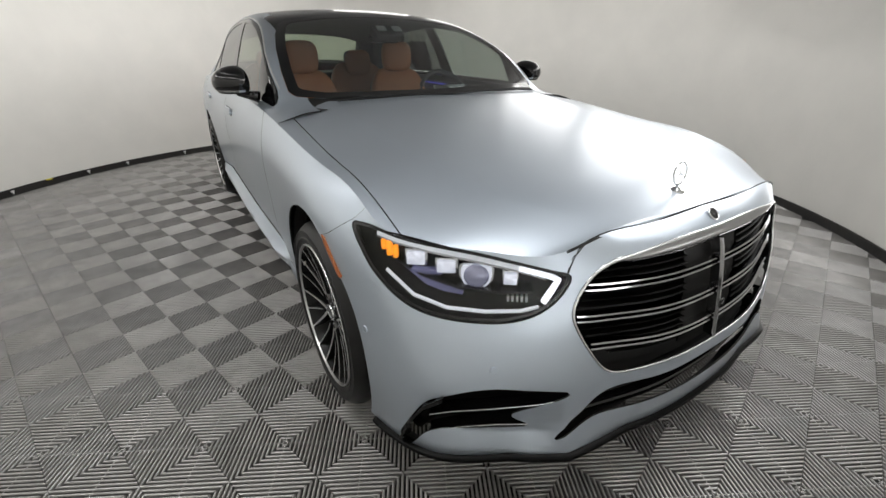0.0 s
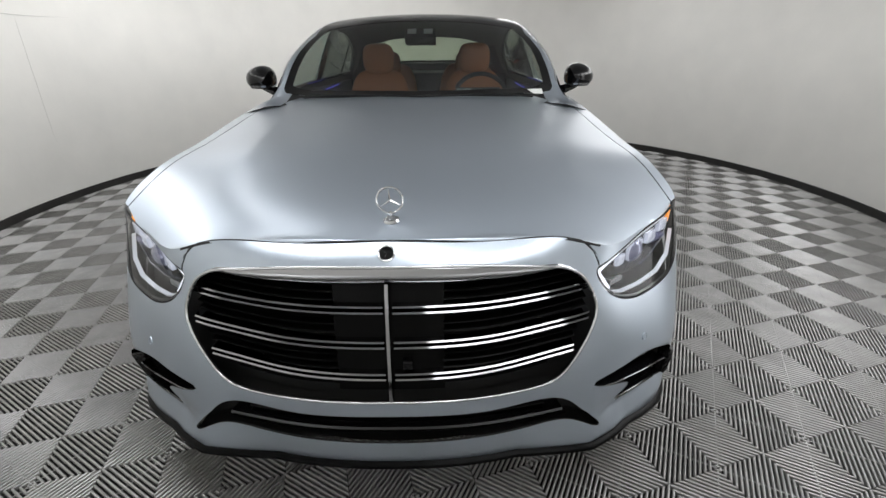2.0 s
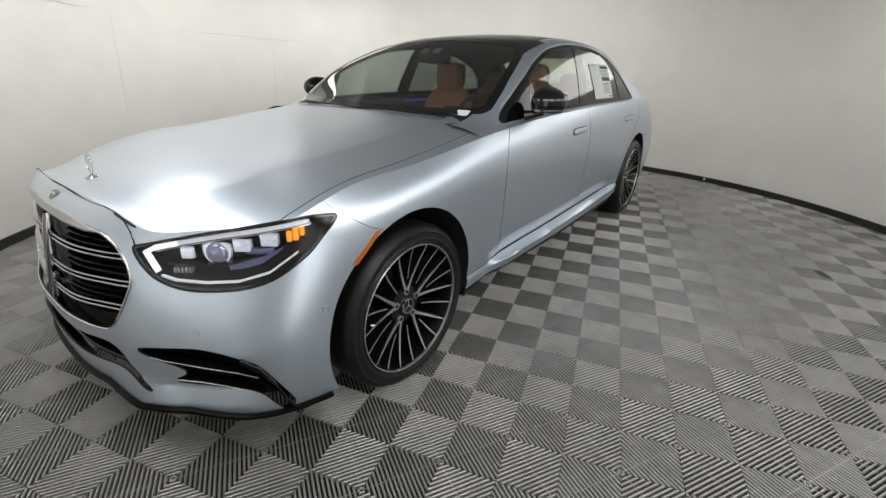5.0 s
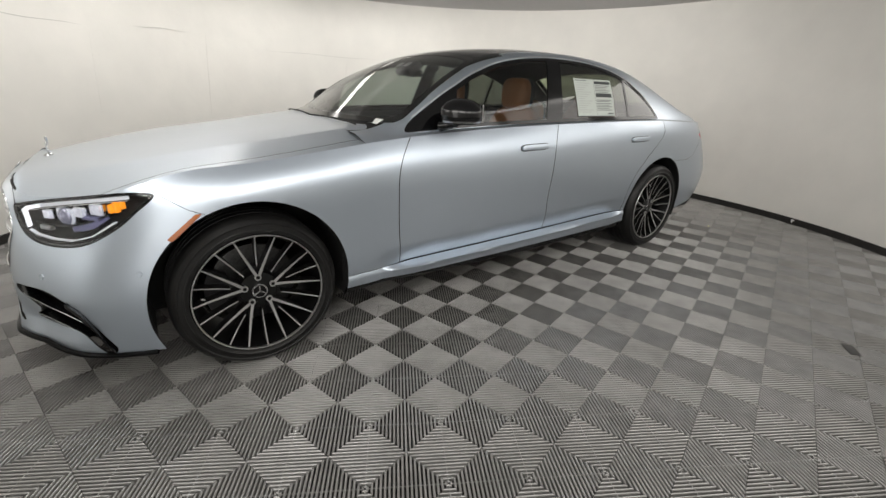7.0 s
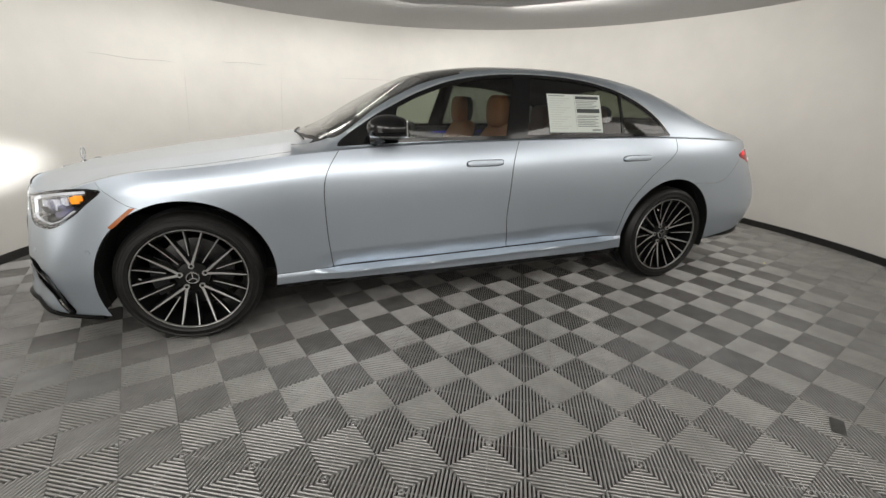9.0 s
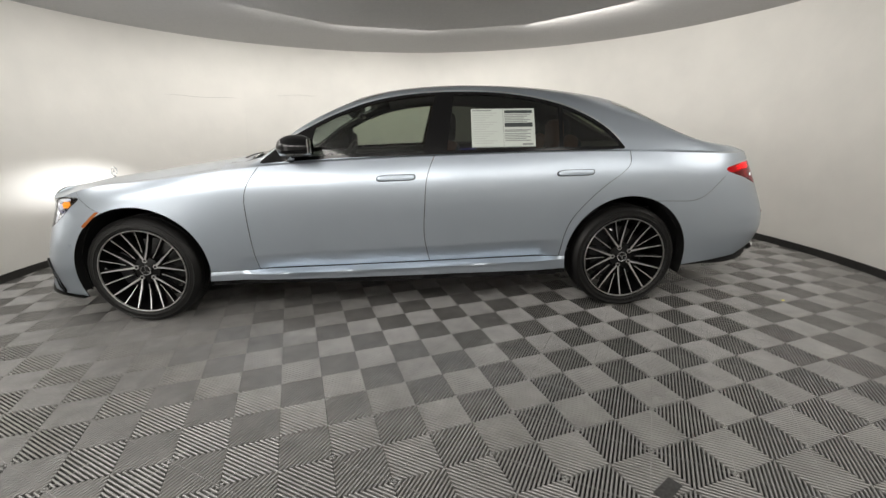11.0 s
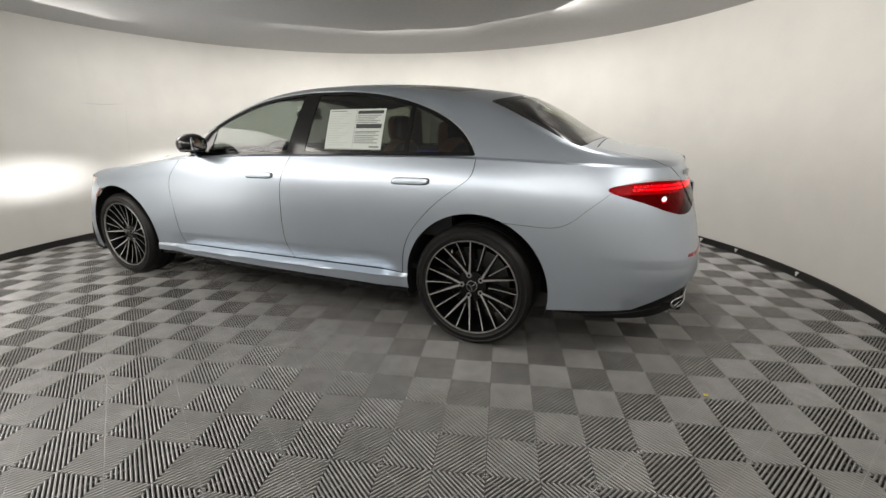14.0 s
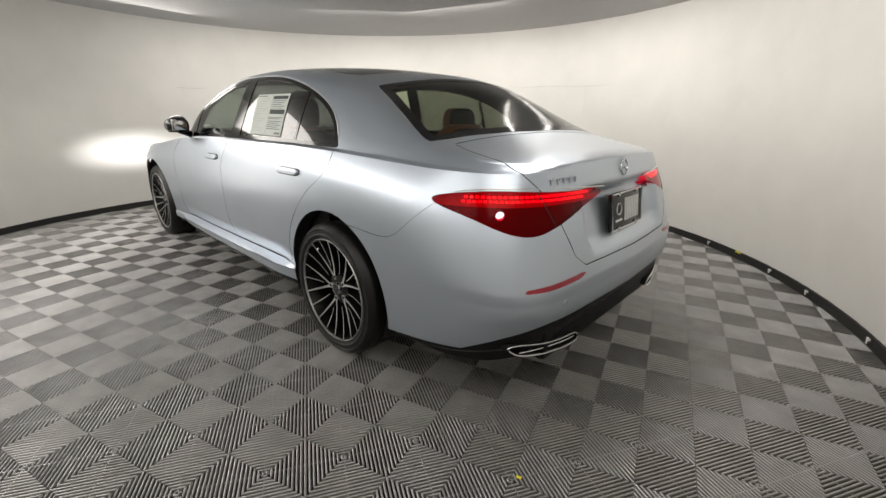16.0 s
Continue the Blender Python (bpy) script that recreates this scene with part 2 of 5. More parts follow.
def inside(poly):
    """Signed distance to a closed outline in the plane, above nought inside."""
    P = np.asarray(poly, float)
    Q = np.roll(P, -1, axis=0)

    def dist(p):
        d = np.full(len(p), 1e9)
        odd = np.zeros(len(p), bool)
        for a, b in zip(P, Q):
            e, w = b - a, p - a
            s = np.clip((w @ e) / (e @ e + 1e-12), 0, 1)[:, None]
            d = np.minimum(d, np.hypot(*(w - s * e).T))
            hit = ((a[1] <= p[:, 1]) & (p[:, 1] < b[1])) | ((b[1] <= p[:, 1]) & (p[:, 1] < a[1]))
            with np.errstate(divide="ignore", invalid="ignore"):
                xs = a[0] + (p[:, 1] - a[1]) / (b[1] - a[1]) * e[0]
            odd ^= hit & (p[:, 0] < xs)
        return np.where(odd, d, -d)

    return dist


def smooth_loop(points, steps=8):
    """A closed outline, rounded through its corner points."""
    P = np.asarray(points, float)
    n = len(P)
    out = []
    for i in range(n):
        a, b, c, d = P[i - 1], P[i], P[(i + 1) % n], P[(i + 2) % n]
        for s in np.arange(steps) / steps:
            out.append(0.5 * (2 * b + (c - a) * s + (2 * a - 5 * b + 4 * c - d) * s * s + (3 * b - 3 * c + d - a) * s**3))
    return np.array(out)


def outward(mesh):
    """The mesh with its faces turned away from the middle of the car."""
    V, F = mesh
    Q = np.array(F)
    c = V[Q].mean(1)
    n = np.cross(V[Q[:, 2]] - V[Q[:, 0]], V[Q[:, 3]] - V[Q[:, 1]])
    way = c - np.c_[np.clip(c[:, 0], -1.8, 1.6), 0 * c[:, 1], np.full(len(c), 0.5)]
    return (V, F) if (n * way).sum() > 0 else (V, [tuple(reversed(f)) for f in F])


def both(mesh):
    """A mesh and its mirror image across the middle plane, as one."""
    V, F = mesh
    n = len(V)
    return np.vstack([V, V * (1, -1, 1)]), list(F) + [tuple(i + n for i in reversed(f)) for f in F]


def mirrored(mesh):
    V, F = mesh
    return V * (1, -1, 1), [tuple(reversed(f)) for f in F]


def joined(*meshes):
    V, F, n = [], [], 0
    for v, f in meshes:
        V.append(np.asarray(v, float).reshape(-1, 3))
        F += [tuple(i + n for i in q) for q in f]
        n += len(v)
    return np.vstack(V), F


def thick_parts(V, F, depth):
    """Rim strips and inner skin that give a sheet its thickness, on vertices of their own."""
    N = np.zeros_like(V)
    for f in F:
        n = np.cross(V[f[1]] - V[f[0]], V[f[2]] - V[f[0]]) + (np.cross(V[f[2]] - V[f[0]], V[f[3]] - V[f[0]]) if len(f) > 3 else 0)
        for k in f:
            N[k] += n
    N /= np.linalg.norm(N, axis=1)[:, None] + 1e-12
    inner = V - N * depth
    seen = {}
    for f in F:
        for p, q in zip(f, f[1:] + f[:1]):
            seen[(p, q)] = 1
    rim_v, rim_f = [], []
    for p, q in seen:
        if (q, p) not in seen:
            n = len(rim_v)
            rim_v += [V[p], V[q], inner[q], inner[p]]
            rim_f.append((n + 1, n, n + 3, n + 2))
    return (inner, [tuple(reversed(f)) for f in F]), (np.array(rim_v).reshape(-1, 3), rim_f)


def link(name, mesh, mat, parent=None, label="", smooth=True, solid=0.0, weld=0.0, sharp=40):
    V, F = np.asarray(mesh[0], float), [tuple(f) for f in mesh[1]]
    if weld:
        bm = bmesh.new()
        vs = [bm.verts.new(v) for v in V.tolist()]
        for f in F:
            bm.faces.new([vs[i] for i in f])
        bmesh.ops.remove_doubles(bm, verts=bm.verts, dist=weld)
        bm.verts.index_update()
        V, F = np.array([v.co[:] for v in bm.verts]), [tuple(v.index for v in f.verts) for f in bm.faces]
        bm.free()
    outer = len(F)
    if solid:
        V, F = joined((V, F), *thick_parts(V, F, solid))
    me = bpy.data.meshes.new(name)
    me.from_pydata([tuple(v) for v in V.tolist()], [], F)
    me.materials.append(mat)
    # Painted panels get dark rims and backs, so their seams are shaded by colour.
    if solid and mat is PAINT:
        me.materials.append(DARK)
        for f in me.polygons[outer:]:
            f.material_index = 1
    if smooth:
        me.shade_smooth()
        me.set_sharp_from_angle(angle=radians(sharp))
    ob = new(name, me)
    ob.parent = parent
    if label:
        tagged(ob, label)
    return ob


def box(cx, cy, cz, sx, sy, sz, bevel=0.0, m=None):
    """A box with bevelled edges."""
    bm = bmesh.new()
    bmesh.ops.create_cube(bm, size=1.0, matrix=Matrix.Diagonal((sx, sy, sz, 1)))
    if bevel:
        bmesh.ops.bevel(bm, geom=bm.edges[:], offset=bevel, segments=2, affect="EDGES", profile=0.6)
    bmesh.ops.transform(bm, matrix=Matrix.Translation((cx, cy, cz)) @ (m or Matrix()), verts=bm.verts)
    V = np.array([v.co[:] for v in bm.verts])
    F = [tuple(v.index for v in f.verts) for f in bm.faces]
    bm.free()
    return V, F


def tube(points, radius, sides=8, closed=False, taper=None):
    """A round bar along a line of points."""
    P = np.asarray(points, float)
    n = len(P)
    rings = []
    for i in range(n):
        a, b = P[i - 1] if (closed or i) else P[i], P[(i + 1) % n] if (closed or i < n - 1) else P[i]
        d = Vector(b - a).normalized()
        up = Vector((0, 0, 1)) if abs(d.z) < 0.9 else Vector((1, 0, 0))
        s = d.cross(up).normalized()
        t = s.cross(d)
        r = radius if taper is None else radius * taper[i]
        rings.append([P[i] + r * (math.cos(q) * np.array(s) + math.sin(q) * np.array(t)) for q in np.arange(sides) * 2 * math.pi / sides])
    V = np.array(rings).reshape(-1, 3)
    F = []
    for i in range(n if closed else n - 1):
        j = (i + 1) % n
        for k in range(sides):
            F.append((i * sides + k, i * sides + (k + 1) % sides, j * sides + (k + 1) % sides, j * sides + k))
    if not closed:
        F += [tuple(range(sides - 1, -1, -1)), tuple(range((n - 1) * sides, n * sides))]
    return V, F


def lathe(profile, segments=64, axis="y"):
    """A solid of revolution from (radius, along) pairs, round the y axis."""
    rows = []
    for r, h in profile:
        a = np.arange(segments + 1) * 2 * math.pi / segments
        rows.append(np.stack([r * np.cos(a), np.full_like(a, h), r * np.sin(a)], -1))
    return sheet(np.array(rows))


def moved(mesh, m):
    V, F = mesh
    M = np.array(m)
    return np.asarray(V) @ M[:3, :3].T + M[:3, 3], F


def prism(outline, depth, front=0.0):
    """A plate from an outline in the x-z plane, from y = front - depth to y = front."""
    P = np.asarray(outline, float)
    n = len(P)
    V = np.vstack([np.c_[P[:, 0], np.full(n, front), P[:, 1]], np.c_[P[:, 0], np.full(n, front - depth), P[:, 1]]])
    F = [tuple(range(n)), tuple(range(2 * n - 1, n - 1, -1))] + [((i + 1) % n, i, n + i, n + (i + 1) % n) for i in range(n)]
    return V, F

# ---------------------------------------------------------------- room
def ring_wall(r0, r1, z0, z1, n=160):
    a = np.linspace(0, 2 * math.pi, n + 1)
    c = np.stack([np.cos(a), np.sin(a)], -1)
    fine = room_r(np.arange(-180, 180, 1.0))
    soft = sum(np.roll(fine, k) for k in range(-12, 13)) / 25
    base_r = np.interp(np.degrees(a), np.arange(-180, 541, 1.0), np.tile(soft, 3)[:721])
    loop = [(r0, z0), (r0, z1), (r1, z1), (r1, z0), (r0, z0)]
    rows = [np.c_[c * (base_r + r)[:, None] + (ROOM_X, ROOM_Y), np.full(n + 1, z)] for r, z in loop]
    return sheet(np.array(rows))


def disc(r, z0, z1, n=160):
    a = np.arange(n) * 2 * math.pi / n
    c = np.stack([np.cos(a), np.sin(a)], -1) * r + (ROOM_X, ROOM_Y)
    V = np.vstack([np.c_[c, np.full(n, z0)], np.c_[c, np.full(n, z1)]])
    return V, [tuple(range(n - 1, -1, -1)), tuple(range(n, 2 * n))] + [(i, (i + 1) % n, n + (i + 1) % n, n + i) for i in range(n)]


wall = link("wall_round", ring_wall(0.0, 0.1, -0.05, ROOM_H + 0.1), WALL)
tagged(wall, "smooth cream-white curved wall of a round studio", "wall", kind="structure")
SEAM = textured(material("wall_seam", (0.5, 0.49, 0.46), rough=0.7), 12, ((0.52, 0.51, 0.48), (0.66, 0.65, 0.62)), big=2.0)


def wall_seam(deg0, deg1, z0, z1, thick, mat):
    """A joint of the wall's covering, a little proud of it and not quite straight."""
    k = np.linspace(0, 1, 24)
    a = np.radians(deg0 + (deg1 - deg0) * k)
    r = room_r(np.degrees(a)) - 0.0015
    wobble = 0.006 * np.sin(k * 9 + deg0) * (abs(deg1 - deg0) > 3) + 0.0
    z = z0 + (z1 - z0) * k + wobble
    ends = np.clip(np.minimum(k, 1 - k) * 6, 0.15, 1)
    line = link("wall_seam", tube(np.c_[ROOM_X + r * np.cos(a), ROOM_Y + r * np.sin(a), z], thick, 6, taper=ends), mat)
    tagged(line, "faint joint in the cream-white wall covering", "wall seam", kind="structure")


for deg0, deg1, z0, z1 in ((-77, -103, 1.61, 1.60), (-53, -62.5, 1.71, 1.72), (-31, -45.5, 1.66, 1.65), (5, -6, 1.53, 1.54)):
    wall_seam(deg0, deg1, z0, z1, 0.0030, SEAM)
for deg0, deg1, z0, z1 in ((-95.2, -94.2, 1.60, 0.55), (-65.3, -64.2, 1.72, 0.85), (-46.2, -45.3, 1.60, 0.90), (-6.0, -4.6, 1.52, 0.80)):
    wall_seam(deg0, deg1, z0, z1, 0.0022, WALL)
ceiling = link("ceiling", disc(3.90, ROOM_H, ROOM_H + 0.08), CEIL, smooth=False)
tagged(ceiling, "plain matt grey flat studio ceiling", "ceiling", kind="structure")
base = link("baseboard", ring_wall(-0.02, -0.004, -0.02, 0.065), STRIP)
tagged(base, "black rubber strip along the foot of the wall", "baseboard", kind="structure")
floor = link("floor", disc(3.90, -0.06, -0.0154), SUBFLOOR, smooth=False)
tagged(floor, "grey ribbed interlocking plastic garage tiles laid in a checker", "floor", kind="structure")

# ---------------------------------------------------------------- car body
car = new("sedan_car")
tagged(car, "silver-blue luxury saloon car with black glass roof on tiled floor", "car")

# Half outlines of the lower body, from the middle of the nose to the middle of the tail, from the sill up to the shoulder.
RING_BOTTOM = [(2.53, 0, 0.235), (2.515, 0.27, 0.243), (2.483, 0.43, 0.251), (2.458, 0.53, 0.256), (2.350, 0.735, 0.232), (2.205, 0.885, 0.214), (2.01, 0.94, 0.195), (1.6, 0.945, 0.2), (1.1, 0.925, 0.245), (0.3, 0.935, 0.245), (-0.6, 0.935, 0.25), (-1.15, 0.935, 0.255), (-1.6, 0.945, 0.27), (-2.05, 0.93, 0.285), (-2.405, 0.89, 0.315), (-2.63, 0.76, 0.365), (-2.72, 0.4, 0.41), (-2.74, 0, 0.42)]
RING_LOW = [(2.538, 0, 0.4), (2.522, 0.27, 0.4), (2.489, 0.43, 0.403), (2.465, 0.53, 0.405), (2.350, 0.745, 0.4), (2.205, 0.898, 0.4), (2.01, 0.955, 0.4), (1.6, 0.968, 0.42), (1.1, 0.945, 0.43), (0.3, 0.95, 0.44), (-0.6, 0.952, 0.45), (-1.15, 0.955, 0.46), (-1.6, 0.958, 0.47), (-2.05, 0.945, 0.47), (-2.425, 0.92, 0.485), (-2.665, 0.815, 0.505), (-2.77, 0.43, 0.515), (-2.79, 0, 0.52)]
RING_MID = [(2.512, 0, 0.62), (2.497, 0.27, 0.62), (2.461, 0.42, 0.615), (2.435, 0.52, 0.61), (2.305, 0.728, 0.6), (2.155, 0.888, 0.6), (1.985, 0.952, 0.6), (1.6, 0.974, 0.63), (1.1, 0.958, 0.66), (0.3, 0.964, 0.68), (-0.6, 0.965, 0.69), (-1.15, 0.965, 0.7), (-1.6, 0.965, 0.71), (-2.05, 0.95, 0.69), (-2.405, 0.92, 0.675), (-2.65, 0.805, 0.655), (-2.752, 0.43, 0.655), (-2.772, 0, 0.66)]
RING_HIGH = [(2.464, 0, 0.8), (2.454, 0.27, 0.795), (2.430, 0.43, 0.780), (2.405, 0.52, 0.727), (2.257, 0.712, 0.742), (2.105, 0.872, 0.768), (1.945, 0.935, 0.79), (1.6, 0.962, 0.83), (1.1, 0.952, 0.87), (0.3, 0.956, 0.91), (-0.6, 0.955, 0.925), (-1.15, 0.953, 0.935), (-1.6, 0.95, 0.94), (-2.05, 0.935, 0.915), (-2.365, 0.882, 0.9), (-2.592, 0.742, 0.88), (-2.702, 0.41, 0.865), (-2.715, 0, 0.87)]
RING_TOP = [(2.402, 0, 0.852), (2.395, 0.27, 0.848), (2.386, 0.45, 0.850), (2.366, 0.543, 0.822), (2.232, 0.712, 0.818), (2.085, 0.866, 0.842), (1.915, 0.885, 0.892), (1.6, 0.892, 0.930), (1.1, 0.9, 0.986), (0.3, 0.903, 1.045), (-0.6, 0.903, 1.068), (-1.15, 0.9, 1.075), (-1.6, 0.895, 1.072), (-2.05, 0.875, 1.055), (-2.365, 0.815, 1.043), (-2.55, 0.685, 1.042), (-2.635, 0.38, 1.062), (-2.65, 0, 1.068)]
RINGS = [np.array(r) for r in (RING_BOTTOM, RING_LOW, RING_MID, RING_HIGH, RING_TOP)]
LEVELS = [0.0, 0.25, 0.50, 0.78, 1.0]


def outline(ring):
    """A smooth outline through a ring, symmetric at nose and tail."""
    ghost = np.vstack([ring[2] * (1, -1, 1), ring[1] * (1, -1, 1), ring, ring[-2] * (1, -1, 1), ring[-3] * (1, -1, 1)])
    mid = RINGS[2]
    mid = np.vstack([mid[2] * (1, -1, 1), mid[1] * (1, -1, 1), mid, mid[-2] * (1, -1, 1), mid[-3] * (1, -1, 1)])
    s = np.r_[0, np.cumsum(np.linalg.norm(np.diff(mid, axis=0), axis=1))]
    curve = spline(s, ghost)
    return lambda u: curve(s[2] + np.asarray(u) * (s[-3] - s[2]))


def shell(us, ws):
    lines = np.array([outline(r)(us) for r in RINGS])
    return spline(LEVELS, lines.reshape(5, -1))(np.asarray(ws)).reshape(len(ws), len(us), 3)


US = np.linspace(0, 1, 560)
side = shell(US, np.linspace(0, 1, 84)).transpose(1, 0, 2)[:, ::-1]
side[0, :, 1] = side[-1, :, 1] = 0


def tooth(P):
    """The lower bumper juts out in a blunt tooth on each side of the middle intake."""
    P = np.array(P, float)
    low = np.clip((0.345 - P[..., 2]) / 0.09, 0, 1) * (P[..., 0] > 2.2)
    lift = np.clip(1 - np.abs(np.abs(P[..., 1]) - 0.555) / np.where(np.abs(P[..., 1]) < 0.555, 0.22, 0.13), 0, 1)
    P[..., 0] += 0.034 * low * lift
    P[..., 2] -= 0.010 * low * lift
    # Under the corner intakes the bumper flares out in a shelf.
    flare = np.interp(P[..., 2], [0.20, 0.255, 0.315, 0.37, 0.44], [0.010, 0.009, -0.018, -0.012, 0])
    flare = flare * np.interp(np.abs(P[..., 1]), [0.56, 0.64, 0.84, 0.92], [0, 1, 1, 0]) * np.clip((P[..., 0] - 2.06) / 0.08, 0, 1)
    P[..., 0] += 0.772 * flare
    P[..., 1] += 0.635 * flare * np.sign(P[..., 1])
    return P


side = tooth(side)


def ledge(P):
    """The rear bumper steps in below a crease at the height of its reflectors."""
    P = np.array(P, float)
    out = P[..., :2] - (-1.9, 0.0)
    out /= np.linalg.norm(out, axis=-1, keepdims=True) + 1e-9
    depth = np.interp(P[..., 2], [0.40, 0.47, 0.565, 0.615], [0, 0.006, 0.008, 0]) * np.clip((-2.25 - P[..., 0]) / 0.3, 0, 1)
    P[..., :2] -= out * depth[..., None]
    return P


side = ledge(side)
# The doors turn in below a crease above the sill.
ease = np.clip((1.02 - side[..., 0]) / 0.22, 0, 1) * np.clip((side[..., 0] + 1.22) / 0.22, 0, 1)
side[..., 1] -= 0.30 * np.clip(np.interp(side[..., 0], [-1.2, 1.0], [0.505, 0.437]) - side[..., 2], 0, 0.16) * ease
SIDE = outward(sheet(side))

edge = outline(RINGS[4])(np.linspace(0, 1, 900))
edge_y = lambda x: np.interp(-x, -edge[:, 0], edge[:, 1])
edge_z = lambda x: np.interp(-x, -edge[:, 0], edge[:, 2])

hood_mid = spline([2.402, 2.319, 2.1, 1.7, 1.3, 1.0, 0.8], [0.852, 0.874, 0.910, 0.966, 1.020, 1.064, 1.092])


def hood_z(x, y):
    r = np.abs(y) / np.maximum(edge_y(x), 1e-4)
    r = np.clip(r, 0, 1)
    fold = np.interp(x, [0.9, 2.3], [0.70, 0.62])
    at_fold = 0.62 * fold**2.2
    folded = np.where(r < fold, 0.62 * r**2.2, at_fold + (1 - at_fold) * (r - fold) / (1 - fold))
    amount = np.clip((2.30 - x) / 0.25, 0, 1)
    return hood_mid(x) - (hood_mid(x) - edge_z(x)) * (folded * amount + r**2.6 * (1 - amount))


hx = np.r_[2.402 - 0.06 * np.linspace(0, 1, 40) ** 2, np.linspace(2.335, 0.80, 110)]
hs = np.linspace(0, 1, 60)
hy = edge_y(hx)[:, None] * (1 - hs)[None]
HOOD = outward(sheet(np.stack([np.repeat(hx[:, None], 60, 1), hy, hood_z(np.repeat(hx[:, None], 60, 1), hy)], -1)))

# Upper body: the cant rail (width, height) and the middle line, along the car.
GX = [1.05, 0.85, 0.60, 0.30, 0.0, -0.40, -0.80, -1.20, -1.57, -1.83, -2.13, -2.30, -2.50, -2.65]
rail_y = spline(GX, [0.77, 0.80, 0.797, 0.750, 0.718, 0.702, 0.700, 0.700, 0.675, 0.712, 0.762, 0.748, 0.650, 0.40])
rail_z = spline(GX, [1.028, 1.045, 1.213, 1.364, 1.452, 1.490, 1.487, 1.442, 1.362, 1.260, 1.140, 1.102, 1.075, 1.066])
mid_z = spline([1.05, 0.85, 0.60, 0.40, 0.22, 0.0, -0.40, -0.80, -1.20, -1.50, -1.70, -1.83, -2.0, -2.16, -2.30, -2.45, -2.58, -2.65],
               [1.040, 1.130, 1.268, 1.374, 1.456, 1.508, 1.542, 1.540, 1.515, 1.478, 1.436, 1.380, 1.278, 1.180, 1.132, 1.108, 1.092, 1.070])


def section(x):
    """The upper body's half section at x, from the shoulder to the middle."""
    ye, ze, yr, zr, zc = edge_y(x), edge_z(x), rail_y(x), rail_z(x), mid_z(x)
    yr = min(yr, ye - 0.012)
    yg = max(yr + 0.004, ye - 0.035)
    zg = min(ze + 0.010, zr)
    t = np.linspace(0, 1, 22)[:, None]
    low = np.array([[ye, ze]]) + np.linspace(0, 1, 4)[:-1, None] * np.array([[yg - ye, zg - ze]])
    sidewall = np.array([[yg, zg]]) + t * np.array([[yr - yg, zr - zg]])
    bulge = 0.010 * np.sin(np.pi * t[:, 0]) * np.clip((zr - zg) / 0.3, 0, 1)
    sidewall[:, 0] += bulge
    s = np.linspace(0, 1, 40)[1:]
    yy = yr * (1 - s)
    top = np.c_[yy, zc - (zc - zr) * (yy / yr) ** 2.3]
    line = np.vstack([low, sidewall, top])
    for _ in range(14):
        inner = line[1:-1] * 0.5 + 0.25 * (line[:-2] + line[2:])
        inner[:3] = line[1:4]
        line = np.vstack([line[:1], inner, line[-1:]])
    line[-1, 0] = 0
    return line


gx = np.linspace(1.05, -2.65, 240)
UPPER = outward(sheet(np.array([np.c_[np.full(len(s := section(x)), x), s] for x in gx])))

# ---------------------------------------------------------------- outlines on the body
xz = lambda V: V[:, (0, 2)]
xy = lambda V: np.c_[V[:, 0], np.abs(V[:, 1])]
yz = lambda V: V[:, (1, 2)]
WHEEL_X, WHEEL_Z, ARCH_R = 1.608, 0.358, 0.424
arch = lambda cx: (lambda V: np.hypot(V[:, 0] - cx, V[:, 2] - 0.362) - ARCH_R)
seam = lambda zs, xs: (lambda V, at=spline(zs, xs): V[:, 0] - at(V[:, 2]))
door_front = seam([0.30, 0.36, 0.52, 0.73, 0.90, 1.03], [0.866, 0.873, 0.890, 0.898, 0.875, 0.79])
door_mid = seam([0.36, 0.56, 0.75, 0.97, 1.07], [-0.272, -0.238, -0.246, -0.276, -0.32])
door_rear = seam([0.38, 0.475, 0.625, 0.753, 0.893, 0.977, 1.05], [-1.156, -1.17, -1.217, -1.317, -1.479, -1.588, -1.607])
sill_line = lambda V: V[:, 2] - np.interp(V[:, 0], [-1.3, 1.2], [0.385, 0.335])
nose_line = lambda V: np.interp(V[:, 0], [1.55, 1.83, 1.93, 2.03, 2.1], [0.66, 0.775, 0.845, 0.98, 1.2]) - V[:, 2]
tail_curve = spline([-2.40, -2.31, -2.20, -2.115, -2.05, -1.95, -1.80], [1.01, 0.93, 0.836, 0.766, 0.744, 0.742, 0.748])
tail_line = lambda V: np.minimum(tail_curve(V[:, 0]), 0.93) - V[:, 2]
GAP = 0.0022


def minus(f):
    return lambda V: -f(V)


def shrunk(f, d=GAP):
    return lambda V: f(V) - d


def cut(mesh, *fields):
    for f in fields:
        if not len(mesh[1]):
            break
        mesh = clip(mesh, f)
    return mesh


# Lamp outlines, in the plane across the corner of the nose and of the tail.
FA = np.array([0.772, 0.635])
front_uv = lambda V: np.c_[V[:, 1] * FA[0] - V[:, 0] * FA[1], V[:, 2]]
HEADLIGHT = smooth_loop([(-1.105, 0.758), (-1.06, 0.773), (-0.998, 0.786), (-0.847, 0.812), (-0.69, 0.836), (-0.61, 0.845), (-0.555, 0.843), (-0.520, 0.832), (-0.555, 0.783), (-0.605, 0.728), (-0.696, 0.670), (-0.797, 0.645), (-0.925, 0.640), (-1.015, 0.660), (-1.075, 0.700)], 6)
RA = np.array([-0.75, 0.66])
rear_uv = lambda V: np.c_[V[:, 0] * RA[1] - V[:, 1] * RA[0], V[:, 2]]
